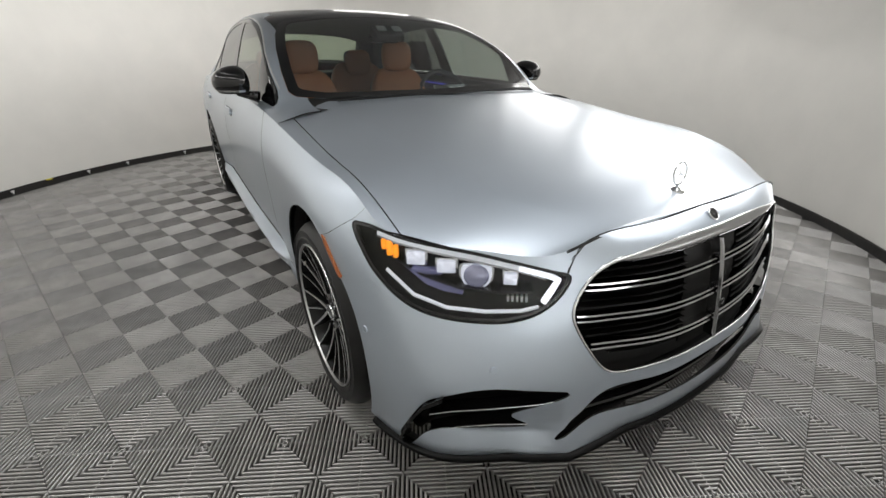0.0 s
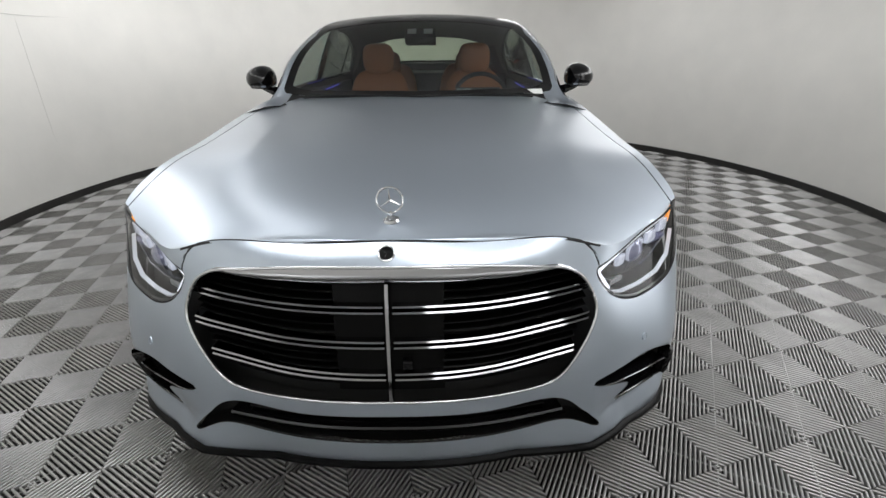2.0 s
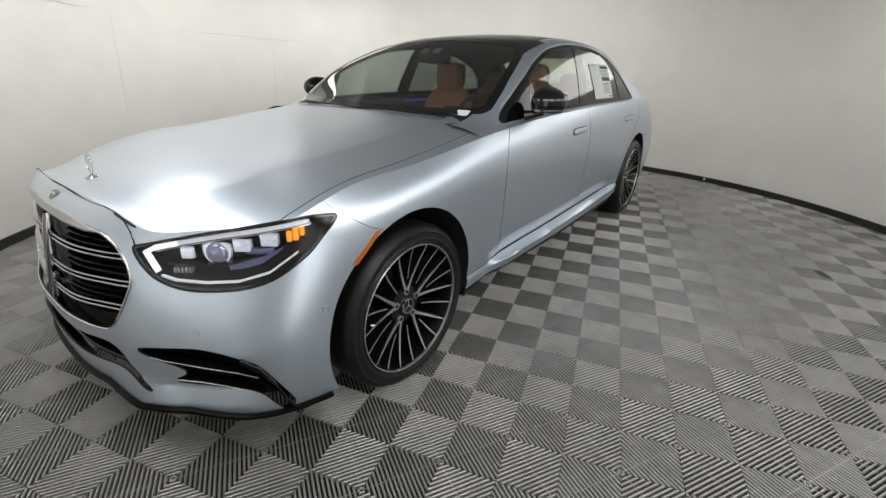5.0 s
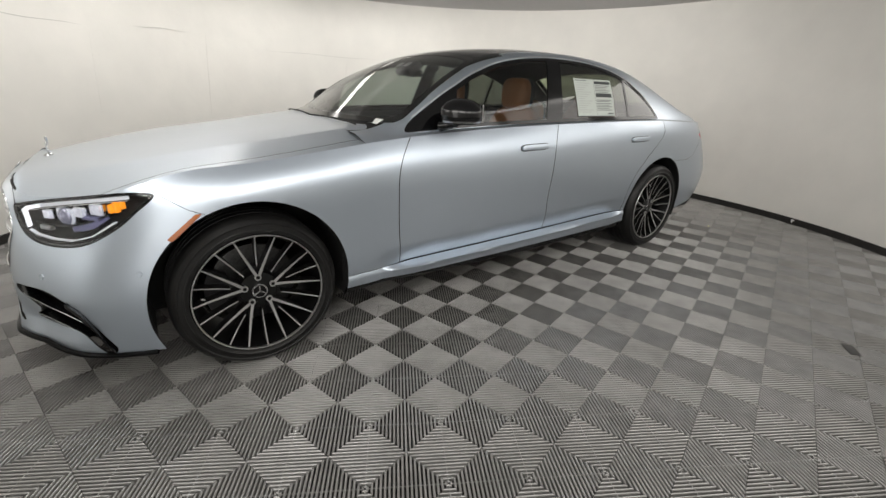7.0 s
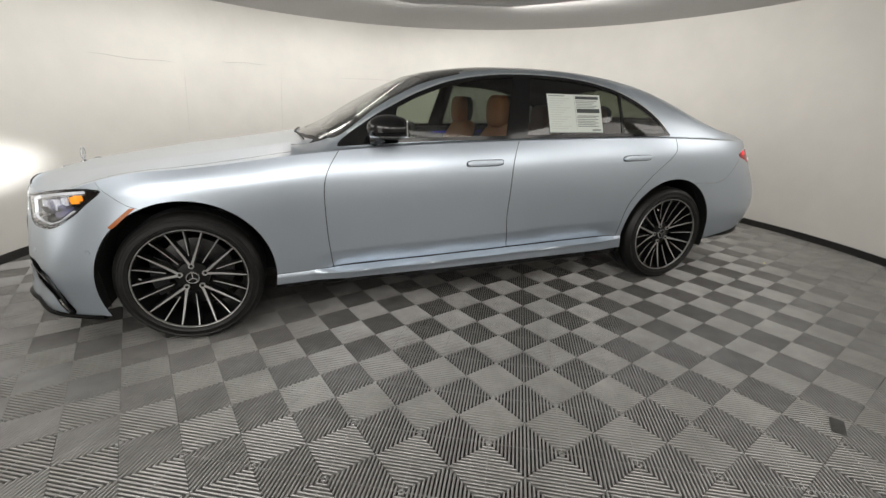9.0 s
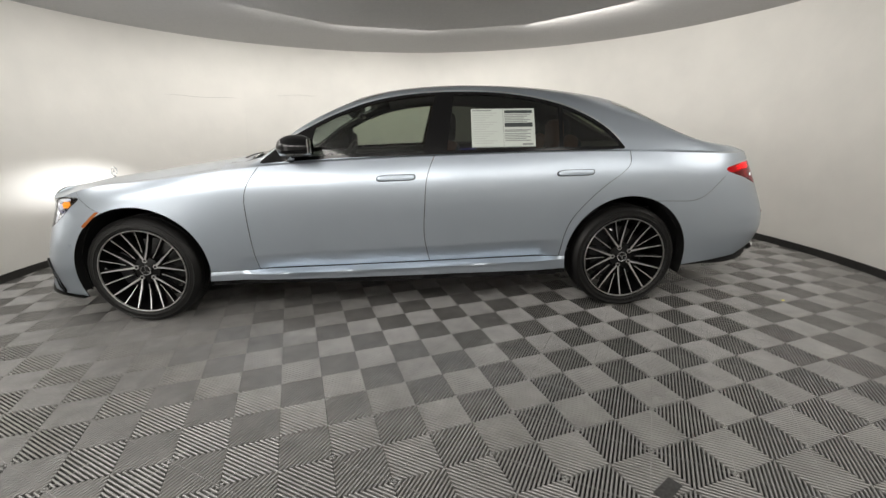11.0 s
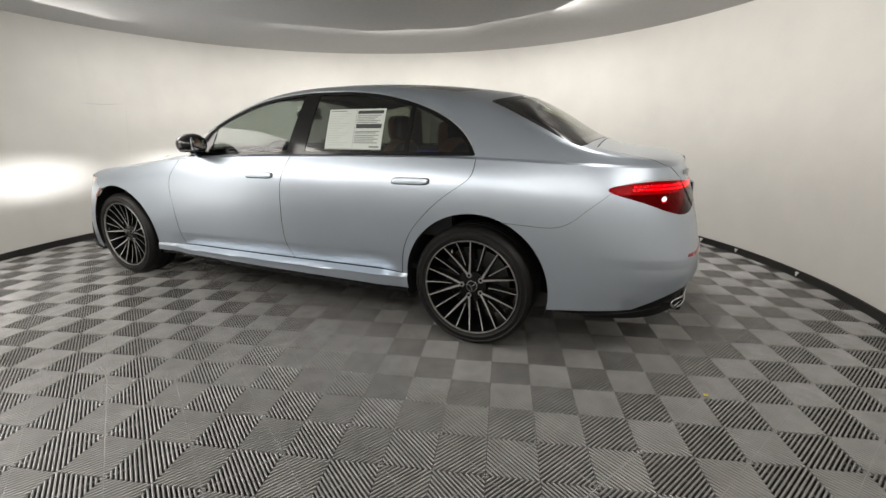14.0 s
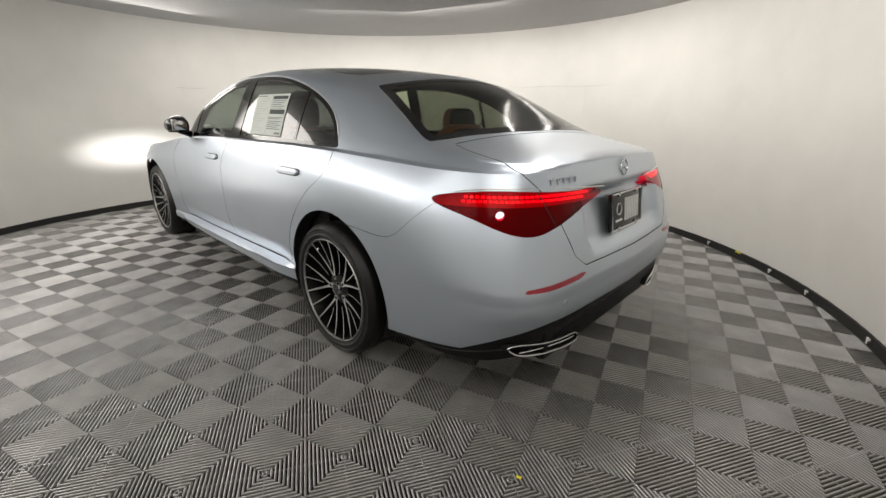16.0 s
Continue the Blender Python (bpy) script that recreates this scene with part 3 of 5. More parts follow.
TAILLIGHT = smooth_loop([(-0.845, 0.934), (-0.91, 0.962), (-1.09, 0.978), (-1.34, 0.968), (-1.58, 0.950), (-1.45, 0.900), (-1.30, 0.842), (-1.207, 0.822), (-1.11, 0.836), (-0.99, 0.880)], 6)
GRILLE_HALF = [(0.2, 0.808), (0.39, 0.797), (0.455, 0.780), (0.498, 0.745), (0.534, 0.675), (0.527, 0.620), (0.490, 0.548), (0.448, 0.494), (0.39, 0.470), (0.25, 0.463), (0.12, 0.459)]
GRILLE = smooth_loop(GRILLE_HALF + [(0.0, 0.458)] + [(-y, v) for y, v in GRILLE_HALF[::-1]], 6)
INTAKE = smooth_loop([(-0.43, 0.425), (-0.2, 0.414), (0.2, 0.414), (0.43, 0.425), (0.525, 0.36), (0.585, 0.288), (0.47, 0.342), (0.31, 0.330), (0.156, 0.320), (0.0, 0.315), (-0.156, 0.320), (-0.31, 0.330), (-0.47, 0.342), (-0.585, 0.288), (-0.525, 0.36)], 6)
SIDE_INTAKE = smooth_loop([(-1.14, 0.440), (-0.98, 0.463), (-0.88, 0.456), (-0.80, 0.432), (-0.745, 0.398), (-0.690, 0.30), (-0.664, 0.230), (-0.698, 0.212), (-0.760, 0.296), (-0.892, 0.318), (-1.03, 0.330), (-0.985, 0.378)], 5)
DLO = smooth_loop([(0.80, 1.047), (0.60, 1.188), (0.45, 1.268), (0.284, 1.343), (0.037, 1.419), (-0.324, 1.462), (-0.747, 1.455), (-1.079, 1.402), (-1.329, 1.315), (-1.49, 1.213), (-1.585, 1.098), (-1.55, 1.087), (-0.925, 1.082), (-0.255, 1.072), (0.314, 1.058), (0.70, 1.040)], 5)


def half_field(points):
    P = np.asarray(points, float)
    full = np.vstack([P, (P * (1, -1))[::-1]])
    f = inside(full)
    return lambda V: f(xy(V))


WS = half_field([(0.995, 0.0), (0.985, 0.2), (0.955, 0.42), (0.895, 0.62), (0.815, 0.748), (0.77, 0.768), (0.65, 0.760), (0.50, 0.735), (0.35, 0.695), (0.22, 0.645), (0.185, 0.60), (0.17, 0.45), (0.157, 0.2), (0.155, 0.0)])
RW = half_field([(-1.69, 0.0), (-1.68, 0.25), (-1.65, 0.42), (-1.60, 0.56), (-1.59, 0.59), (-1.63, 0.605), (-1.83, 0.665), (-2.09, 0.742), (-2.13, 0.745), (-2.15, 0.67), (-2.175, 0.35), (-2.185, 0.0)])
RF = half_field([(0.125, 0.0), (0.14, 0.42), (0.165, 0.585), (0.12, 0.615), (-0.3, 0.620), (-0.9, 0.605), (-1.25, 0.576), (-1.37, 0.54), (-1.43, 0.38), (-1.46, 0.0)])
hl = lambda V: np.where(V[:, 0] > 1.7, inside(HEADLIGHT)(front_uv(V)), -1)
tl = lambda V: np.where(V[:, 0] < -2.0, inside(TAILLIGHT)(rear_uv(V)), -1)
gr = lambda V: np.where(V[:, 0] > 2.2, inside(GRILLE)(yz(V)), -1)
it = lambda V: np.where(V[:, 0] > 2.2, inside(INTAKE)(yz(V)), -1)
si = lambda V: np.where(V[:, 0] > 1.9, inside(SIDE_INTAKE)(front_uv(V)), -1)
dlo = lambda V: np.where(V[:, 1] > 0.5, inside(DLO)(xz(V)), -1)
trunk = lambda V: np.where(V[:, 2] > 1.035, 0.68 - np.abs(V[:, 1]) + 0.02 * np.clip((-2.3 - V[:, 0]) / 0.25, -1, 0), np.minimum(np.interp(V[:, 2], [0.67, 0.72, 0.98, 1.04], [0.455, 0.525, 0.635, 0.68]) - np.abs(V[:, 1]), V[:, 2] - 0.672))

SKIN = 0.006
shifted_up = lambda mesh, d: (np.asarray(mesh[0]) + (0, 0, d), mesh[1])
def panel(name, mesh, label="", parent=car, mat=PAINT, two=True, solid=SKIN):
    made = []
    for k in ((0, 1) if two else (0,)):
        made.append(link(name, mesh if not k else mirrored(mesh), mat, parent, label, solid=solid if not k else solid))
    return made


wing_y = lambda x: np.interp(x, [0.9, 1.4, 1.88, 2.2], [0.822, 0.836, 0.846, 0.852])
ARCHED = cut(SIDE, arch(WHEEL_X), arch(-WHEEL_X - 0.01))
front_part = lambda V: V[:, 0] - 1.62
# The bonnet's front corners turn down to the tips of the headlights.
CORNER_LINE = [(0.440, 0.900), (0.452, 0.856), (0.492, 0.838), (0.520, 0.812), (0.536, 0.780), (0.545, 0.740)]
corner = lambda V: np.minimum(V[:, 0] - 2.18, inside(CORNER_LINE + [(0.95, 0.740), (0.95, 0.900)])(yz(V)))
bumper = cut(ARCHED, front_part, minus(shrunk(corner, -0.003)), shrunk(nose_line, 0), minus(shrunk(hl, -0.004)), minus(gr), minus(it), minus(si))
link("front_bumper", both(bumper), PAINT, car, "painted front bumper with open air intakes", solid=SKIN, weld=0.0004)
fender = joined(cut(ARCHED, shrunk(door_front), sill_line, minus(lambda V: np.minimum(V[:, 0] - 1.62, nose_line(V) + GAP)), minus(shrunk(hl, -0.004)), lambda V: 2.17 - V[:, 0]),
                cut(HOOD, minus(shrunk(hl, -0.004)), lambda V: V[:, 1] - wing_y(V[:, 0]) - 0.002, lambda V: 2.16 - V[:, 0], lambda V: V[:, 0] - 0.83))
panel("front_fender", fender)
hood = cut(HOOD, minus(shrunk(hl, -0.004)), lambda V: wing_y(V[:, 0]) - 0.002 - V[:, 1], lambda V: V[:, 0] - (0.985 - 0.24 * V[:, 1] ** 2 - 0.16 * np.clip((np.abs(V[:, 1]) - 0.60) / 0.15, 0, 1)), lambda V: 2.396 - V[:, 0], lambda V: np.where((V[:, 0] > 2.05) & ((V[:, 1] < 0.46) | (V[:, 0] < 2.19)), edge_y(V[:, 0]) - 0.006 - V[:, 1], 1.0))
hood = joined(hood, cut(SIDE, corner, minus(shrunk(hl, -0.004))))
link("bonnet", both(hood), PAINT, car, "long smooth painted bonnet", solid=SKIN, weld=0.0004)
door_f = cut(ARCHED, minus(shrunk(door_front, -GAP)), shrunk(door_mid), shrunk(sill_line))
door_r = cut(ARCHED, minus(shrunk(door_mid, -GAP)), shrunk(door_rear), shrunk(sill_line))
doors_front = panel("front_door", door_f)
doors_rear = panel("rear_door", door_r)
quarter = cut(ARCHED, minus(shrunk(door_rear, -GAP)), lambda V: np.where(V[:, 0] > -1.6, sill_line(V), 1.0), minus(lambda V: np.minimum(-1.62 - V[:, 0], tail_line(V) + GAP)), minus(shrunk(tl, -0.003)), minus(shrunk(trunk, -GAP)))
panel("rear_quarter", quarter)
rear_bumper = cut(ARCHED, lambda V: -1.62 - V[:, 0], tail_line, minus(shrunk(tl, -0.003)), minus(shrunk(trunk, -GAP)), lambda V: V[:, 2] - np.interp(-V[:, 0], [1.9, 2.45, 2.62, 2.72, 2.76], [0.27, 0.34, 0.43, 0.475, 0.485]))
link("rear_bumper", both(rear_bumper), PAINT, car, "painted rear bumper", solid=SKIN, weld=0.0004)
sill_ease = lambda V: np.clip((1.02 - V[:, 0]) / 0.22, 0.15, 1) * np.clip((V[:, 0] + 1.22) / 0.22, 0.15, 1)
sill = cut(ARCHED, minus(shrunk(sill_line, -GAP)), lambda V: 1.45 - V[:, 0], lambda V: V[:, 0] + 1.45)
sill = (sill[0] + np.array((0, 0.075, 0)) * (np.clip((sill_line(sill[0]) / -0.022), 0, 1) * sill_ease(sill[0]))[:, None], sill[1])
sill_foot = lambda V: V[:, 2] - np.interp(V[:, 0], [-1.3, 1.2], [0.292, 0.272])
skirts = panel("side_skirt", cut(sill, sill_foot))
low_sill = cut(sill, minus(sill_foot))
panel("skirt_edge", (low_sill[0] - np.array((0, 0.012, 0)), low_sill[1]), "black lower edge of the side skirt", mat=GLOSS_BLACK)

top_free = cut(UPPER, minus(shrunk(WS, -0.001)), minus(shrunk(RW, -0.001)), minus(shrunk(RF, -0.001)), minus(shrunk(dlo, -0.001)))
cowl_line = lambda V: 0.93 - V[:, 0] + np.clip(np.abs(V[:, 1]) - 0.72, 0, 1) * 2
lid_top = cut(top_free, shrunk(trunk), lambda V: -2.205 - V[:, 0])
rails = cut(top_free, minus(lambda V: np.minimum(trunk(V) + GAP, -2.2 - V[:, 0])), lambda V: np.abs(V[:, 1]) - np.where(V[:, 0] > 0.6, 0.70, -1))
header = lambda V: np.minimum(np.where(V[:, 0] > 0, 0.675, 0.588) - np.abs(V[:, 1]), np.minimum(0.30 - V[:, 0], V[:, 0] + 1.80))
link("roof_header", both(cut(rails, header, lambda V: V[:, 0] + 0.6)), ROOF_GLASS, car, "gloss black strip ahead of the glass roof", solid=SKIN, weld=0.0004)
link("roof_tail_panel", both(cut(rails, header, lambda V: -0.6 - V[:, 0])), PAINT, car, "painted roof panel between glass roof and rear window", solid=SKIN, weld=0.0004)
rails = cut(rails, minus(header))
link("body_frame", both(rails), PAINT, car, "painted roof rails and rear pillars", solid=SKIN, weld=0.0004)
lid_back = cut(SIDE, lambda V: -2.3 - V[:, 0], shrunk(trunk), minus(shrunk(tl, -0.003)))
ramp01 = lambda v, a, b: np.clip((v - a) / (b - a), 0, 1)
hollow = ramp01(lid_back[0][:, 1], 0.44, 0.36) * np.minimum(ramp01(lid_back[0][:, 2], 0.68, 0.76), ramp01(lid_back[0][:, 2], 0.985, 0.925))
lid_back[0][:, 0] += 0.042 * hollow * hollow * (3 - 2 * hollow)
trunk_lid = link("boot_lid", joined(both(lid_top), both(lid_back)), PAINT, car, "painted boot lid with slight spoiler edge", solid=SKIN, weld=0.002)
link("windscreen", both(cut(UPPER, WS)), WSGLASS, car, "raked clear windscreen", weld=0.0004)
link("rear_window", both(cut(UPPER, RW)), BACKGLASS, car, "tinted rear window", weld=0.0004)
link("windscreen_border", shifted_up(both(cut(UPPER, WS, minus(shrunk(WS, 0.050)))), 0.0015), GLOSS_BLACK, car, "black printed windscreen border", weld=0.0004)
link("rear_window_border", shifted_up(both(cut(UPPER, RW, minus(shrunk(RW, 0.044)))), 0.0015), GLOSS_BLACK, car, "black printed rear window border", weld=0.0004)
link("glass_roof", both(cut(UPPER, RF)), ROOF_GLASS, car, "black panoramic glass roof", weld=0.0004, solid=0.004)
link("cowl", both(cut(UPPER, minus(shrunk(WS, -0.002)), lambda V: V[:, 0] - 0.78, lambda V: 0.705 - np.abs(V[:, 1]))), PLASTIC, car, "black plastic cowl below the windscreen", weld=0.0004)

# Inset dark shell added below the belt to shade what gaps and wheel arches show.
lines = shell(np.linspace(0, 1, 120), [0.02, 0.3, 0.6, 0.8, 0.93]).transpose(1, 0, 2)
inner = lines - np.stack([np.clip(lines[..., 0] - 1.9, -9, 9) * 0.10 * (lines[..., 0] > 1.9) + np.clip(lines[..., 0] + 2.0, -9, 0) * 0.10, 0.07 * np.clip(lines[..., 1] / 0.3, 0, 1), lines[..., 2] * 0], -1)
INNER = cut(sheet(inner[:, ::-1]), lambda V: np.hypot(V[:, 0] - WHEEL_X, V[:, 2] - 0.362) - ARCH_R - 0.012, lambda V: np.hypot(V[:, 0] + WHEEL_X, V[:, 2] - 0.362) - ARCH_R - 0.012)
link("inner_body", both(INNER), DARK, car, "inset dark shell that shades the body gaps", weld=0.001)
under = joined(box(0, 0, 0.24, 2.35, 1.72, 0.05, 0.01), box(2.12, 0, 0.24, 0.62, 1.2, 0.05, 0.01), box(-2.32, 0, 0.30, 0.62, 1.2, 0.05, 0.01), box(1.6, 0, 0.45, 0.9, 1.22, 0.4, 0.02), box(-1.6, 0, 0.45, 0.9, 1.22, 0.4, 0.02))
link("underbody", under, DARK, car, "dark underbody tray")


def arch_liner(cx):
    a = np.radians(np.linspace(-18, 198, 40))
    rows = [np.c_[cx + (ARCH_R + 0.008) * np.cos(a), np.full(40, y), 0.362 + (ARCH_R + 0.008) * np.sin(a)] for y in (0.94, 0.90, 0.62)]
    return sheet(np.array(rows))


for cx in (WHEEL_X, -WHEEL_X):
    panel("wheel_arch_liner", arch_liner(cx), mat=DARK, solid=0)

# ---------------------------------------------------------------- wheels
def build_wheel():
    wheel = new("wheel")
    R = 0.358
    half = 0.128
    prof = [(0.268, -0.11), (0.285, -half), (0.325, -half - 0.004), (R - 0.012, -half + 0.012), (R, -half + 0.035), (R, -0.05), (R - 0.007, -0.049), (R - 0.007, -0.041), (R, -0.04), (R, -0.004), (R - 0.007, -0.003),
            (R - 0.007, 0.005), (R, 0.006), (R, 0.042), (R - 0.007, 0.043), (R - 0.007, 0.051), (R, 0.052), (R, half - 0.035), (R - 0.005, half - 0.022), (R - 0.016, half - 0.008), (0.333, half + 0.001), (0.330, half + 0.0045), (0.326, half + 0.0045), (0.323, half + 0.002), (0.306, half + 0.003), (0.303, half + 0.006), (0.299, half + 0.006), (0.296, half + 0.003), (0.285, half), (0.277, half - 0.010), (0.268, half - 0.012)]
    link("tyre", lathe(prof, 96), RUBBER, wheel, "black low-profile rubber tyre", sharp=30)
    barrel = [(0.274, half - 0.010), (0.279, half - 0.004), (0.279, half + 0.001), (0.277, half + 0.003), (0.2735, half + 0.002), (0.272, half - 0.006)]
    link("rim_lip", lathe(barrel, 96), SATIN, wheel, "machined bright rim edge", sharp=60)
    link("rim_barrel", lathe([(0.268, half - 0.004), (0.250, 0.06), (0.240, -0.02), (0.25, -0.11)], 64), WHEEL_BLACK, wheel, "gloss black rim barrel")
    link("brake_disc", lathe([(0.0, 0.0), (0.07, 0.0), (0.07, -0.02), (0.185, -0.02), (0.19, -0.022), (0.19, -0.05), (0.05, -0.05)], 64), DISC, wheel, "grey steel brake disc", sharp=30)
    a = np.radians(np.linspace(-32, 32, 14))
    out = np.r_[np.c_[0.215 * np.cos(a), 0.215 * np.sin(a)], np.c_[0.135 * np.cos(a[::-1]), 0.135 * np.sin(a[::-1])]]
    link("brake_caliper", prism(out, 0.07, 0.02), CALIPER, wheel, "dark grey brake caliper", sharp=30)
    dark_s, bright_s = [], []

    def spoke(a0, r0, a1, r1, w0, w1, y0, y1):
        p, q = np.array((r0 * math.cos(a0), r0 * math.sin(a0))), np.array((r1 * math.cos(a1), r1 * math.sin(a1)))
        d = (q - p) / np.linalg.norm(q - p)
        n = np.array((-d[1], d[0]))
        k = np.linspace(0, 1, 5)
        rows_dark, rows_bright = [], []
        for s in k:
            c, w = p + s * (q - p), w0 + s * (w1 - w0)
            y = y0 + (y1 - y0) * s**1.6
            pts = [(c + n * w, y - 0.045), (c + n * w, y - 0.004), (c + n * w * 0.72, y), (c - n * w * 0.72, y), (c - n * w, y - 0.004), (c - n * w, y - 0.045)]
            row = [(v[0], yy, v[1]) for v, yy in pts]
            rows_dark.append([row[0], row[1], row[2]]), rows_bright.append([(row[2][0], y + 0.0004, row[2][2]), (row[3][0], y + 0.0004, row[3][2])])
            rows_dark[-1] += [row[3], row[4], row[5]]
        return sheet(np.array(rows_dark)), sheet(np.array(rows_bright))

    yh, ye = 0.088, half - 0.004
    for i in range(5):
        c = math.radians(90 + 72 * i)
        for da in (-18, 18):
            dk, br = spoke(c + math.radians(da * 0.18), 0.068, c + math.radians(da), 0.270, 0.0100, 0.0046, yh, ye)
            link("spoke", joined(dk), WHEEL_BLACK, wheel, sharp=25), link("spoke_face", br, SATIN, wheel, "machined bright spoke face", smooth=False)
        for da, r0 in ((0, 0.125), (36, 0.098)):
            dk, br = spoke(c + math.radians(da), r0, c + math.radians(da), 0.270, 0.0036, 0.0046, yh + (0.006 if da == 0 else 0.0), ye)
            link("spoke", joined(dk), WHEEL_BLACK, wheel, sharp=25), link("spoke_face", br, SATIN, wheel, "machined bright spoke face", smooth=False)
        bc = c
        foot = [(0.064 * math.cos(c) + 0.015 * math.cos(q), 0.064 * math.sin(c) + 0.015 * math.sin(q)) for q in np.linspace(0, 2 * math.pi, 18, endpoint=False)]
        link("spoke_foot", prism(foot, 0.02, yh + 0.0008), SATIN, wheel, "machined spoke foot", sharp=30)
        link("wheel_bolt", moved(lathe([(0.0, 0.004), (0.008, 0.004), (0.0095, 0.0), (0.0095, -0.02)], 10), Matrix.Translation((0.064 * math.cos(bc), yh - 0.001, 0.064 * math.sin(bc)))), WHEEL_BLACK, wheel)
    link("hub", lathe([(0.0, yh - 0.004), (0.05, yh - 0.006), (0.082, yh - 0.012), (0.088, yh - 0.03), (0.088, 0.0)], 40), WHEEL_BLACK, wheel, sharp=30)
    link("hub_cap", lathe([(0.0, yh + 0.006), (0.028, yh + 0.006), (0.0285, yh + 0.009), (0.034, yh + 0.009), (0.036, yh + 0.004), (0.036, yh - 0.01)], 40), CHROME, wheel, "round metal hub cap", sharp=30)
    link("cap_disc", lathe([(0.0, yh + 0.0075), (0.027, yh + 0.0075), (0.028, yh + 0.004)], 32), WHEEL_BLACK, wheel, "black cap face")
    for k in range(3):
        a = math.radians(90 + 120 * k)
        m = Matrix.Translation((0.013 * math.cos(a), yh + 0.008, 0.013 * math.sin(a))) @ Matrix.Rotation(-a, 4, "Y")
        link("cap_bar", moved(box(0, 0, 0, 0.026, 0.003, 0.006), m), CHROME, wheel, smooth=False)
    link("valve", tube([(0.235, half - 0.01, 0.03), (0.222, half - 0.002, 0.028)], 0.004, 6), SATIN, wheel)
    return wheel


proto = build_wheel()
WHEELS = [(WHEEL_X, 0.835, 0, 0), (-WHEEL_X, 0.838, 54, 0), (WHEEL_X, -0.835, 31, 180), (-WHEEL_X, -0.838, 50, 180)]
for n, (x, y, spin, turn) in enumerate(WHEELS):
    w = proto if n == 0 else copy_thing(proto, Matrix())
    w.parent = car
    w.matrix_basis = Matrix.Translation((x, y, WHEEL_Z)) @ Matrix.Rotation(radians(turn), 4, "Z") @ Matrix.Rotation(radians(-spin), 4, "Y")

# ---------------------------------------------------------------- tools for parts on the skin
from mathutils.bvhtree import BVHTree

skin_mesh = joined(SIDE, HOOD, UPPER)
SKIN_TREE = BVHTree.FromPolygons([Vector(v) for v in skin_mesh[0].tolist()], [tuple(f) for f in skin_mesh[1]])
side_tree = BVHTree.FromPolygons([Vector(v) for v in both(SIDE)[0].tolist()], [tuple(f) for f in both(SIDE)[1]])


def on_skin(origin, way, tree=None):
    hit, normal, _, _ = (tree or side_tree).ray_cast(Vector(origin), Vector(way))
    if hit is None:
        hit, normal, _, _ = (tree or side_tree).find_nearest(Vector(origin) + Vector(way) * 1.5)
    if normal.dot(Vector(way)) > 0:
        normal = -normal
    return np.array(hit), np.array(normal)


def from_front(y, z):
    return on_skin((4, y, z), (-1, 0, 0))


def from_corner(u, z, axis=FA, far=4.0):
    t = np.array((-axis[1], axis[0]))
    o = t * u + axis * far
    return on_skin((*o, z), (-axis[0], -axis[1], 0))


def from_tail(u, z):
    t = np.array((RA[1], -RA[0]))
    o = t * u + RA * 4.0
    return on_skin((*o, z), (-RA[0], -RA[1], 0))


def from_left(x, z, tree=None):
    return on_skin((x, 2.0, z), (0, -1, 0), tree or SKIN_TREE)


def line_on(fn, points, lift=0.0, steps=6):
    """A line of points carried onto the skin and lifted off it."""
    P = np.asarray(points, float)
    out = []
    for a, b in zip(P[:-1], P[1:]):
        for s in np.arange(steps) / steps:
            h, n = fn(*(a + s * (b - a)))
            out.append(h + n * lift)
    h, n = fn(*P[-1])
    out.append(h + n * lift)
    return np.array(out)


def shifted(mesh, d):
    return np.asarray(mesh[0]) + np.array(d), mesh[1]


def ribbon(line, profile, closed=False):
    """Sweep a closed profile of (outward, up) pairs along a line, outward being away from the car's middle."""
    P = np.asarray(line, float)
    n = len(P)
    rows = []
    for i in range(n):
        a, b = P[i - 1] if (i or closed) else P[i], P[(i + 1) % n] if (i < n - 1 or closed) else P[i]
        d = (b - a)[:2] / (np.linalg.norm((b - a)[:2]) + 1e-9)
        o = np.array((d[1], -d[0], 0.0))
        if o @ np.array((P[i][0], P[i][1], 0)) < 0:
            o = -o
        rows.append([P[i] + o * p + np.array((0, 0, q)) for p, q in list(profile) + [profile[0]]])
    return sheet(np.array(rows))


def pair(name, mesh, mat, parent=car, label="", **kw):
    return [link(name, mesh, mat, parent, label, **kw), link(name, mirrored(mesh), mat, parent, label, **kw)]


# Black tube laid along the bonnet edge to draw the shade of its gap.
gap_line = edge[(edge[:, 0] > 2.3) & (edge[:, 1] < 0.46)][::4]
gap_line = np.vstack([gap_line, [from_front(y, z)[0] for y, z in ((0.480, 0.842), (0.506, 0.826), (0.524, 0.806), (0.535, 0.782), (0.538, 0.770))]])
gap_line = np.vstack([(gap_line * (1, -1, 1))[::-1], gap_line[1:]])
link("bonnet_seal", tube(gap_line + np.array((-0.002, 0, 0.0005)), 0.0022, 6), DARK, car, "thin black tube drawing the shaded gap along the bonnet edge")

# ---------------------------------------------------------------- headlights
LAMP_SKIN = joined(SIDE, HOOD)
lens = cut(LAMP_SKIN, hl)
T2 = np.array((-FA[1], FA[0]))


def in_lamp(u, z, depth):
    h, n = from_corner(u, z)
    return h - np.array((*FA, 0)) * depth


def lamp_block(u, z, wide, high, deep, depth, bevel=0.004):
    c = in_lamp(u, z, depth)
    turn = Matrix.Rotation(math.atan2(FA[1], FA[0]), 4, "Z")
    return box(*c, deep, wide, high, bevel, turn)


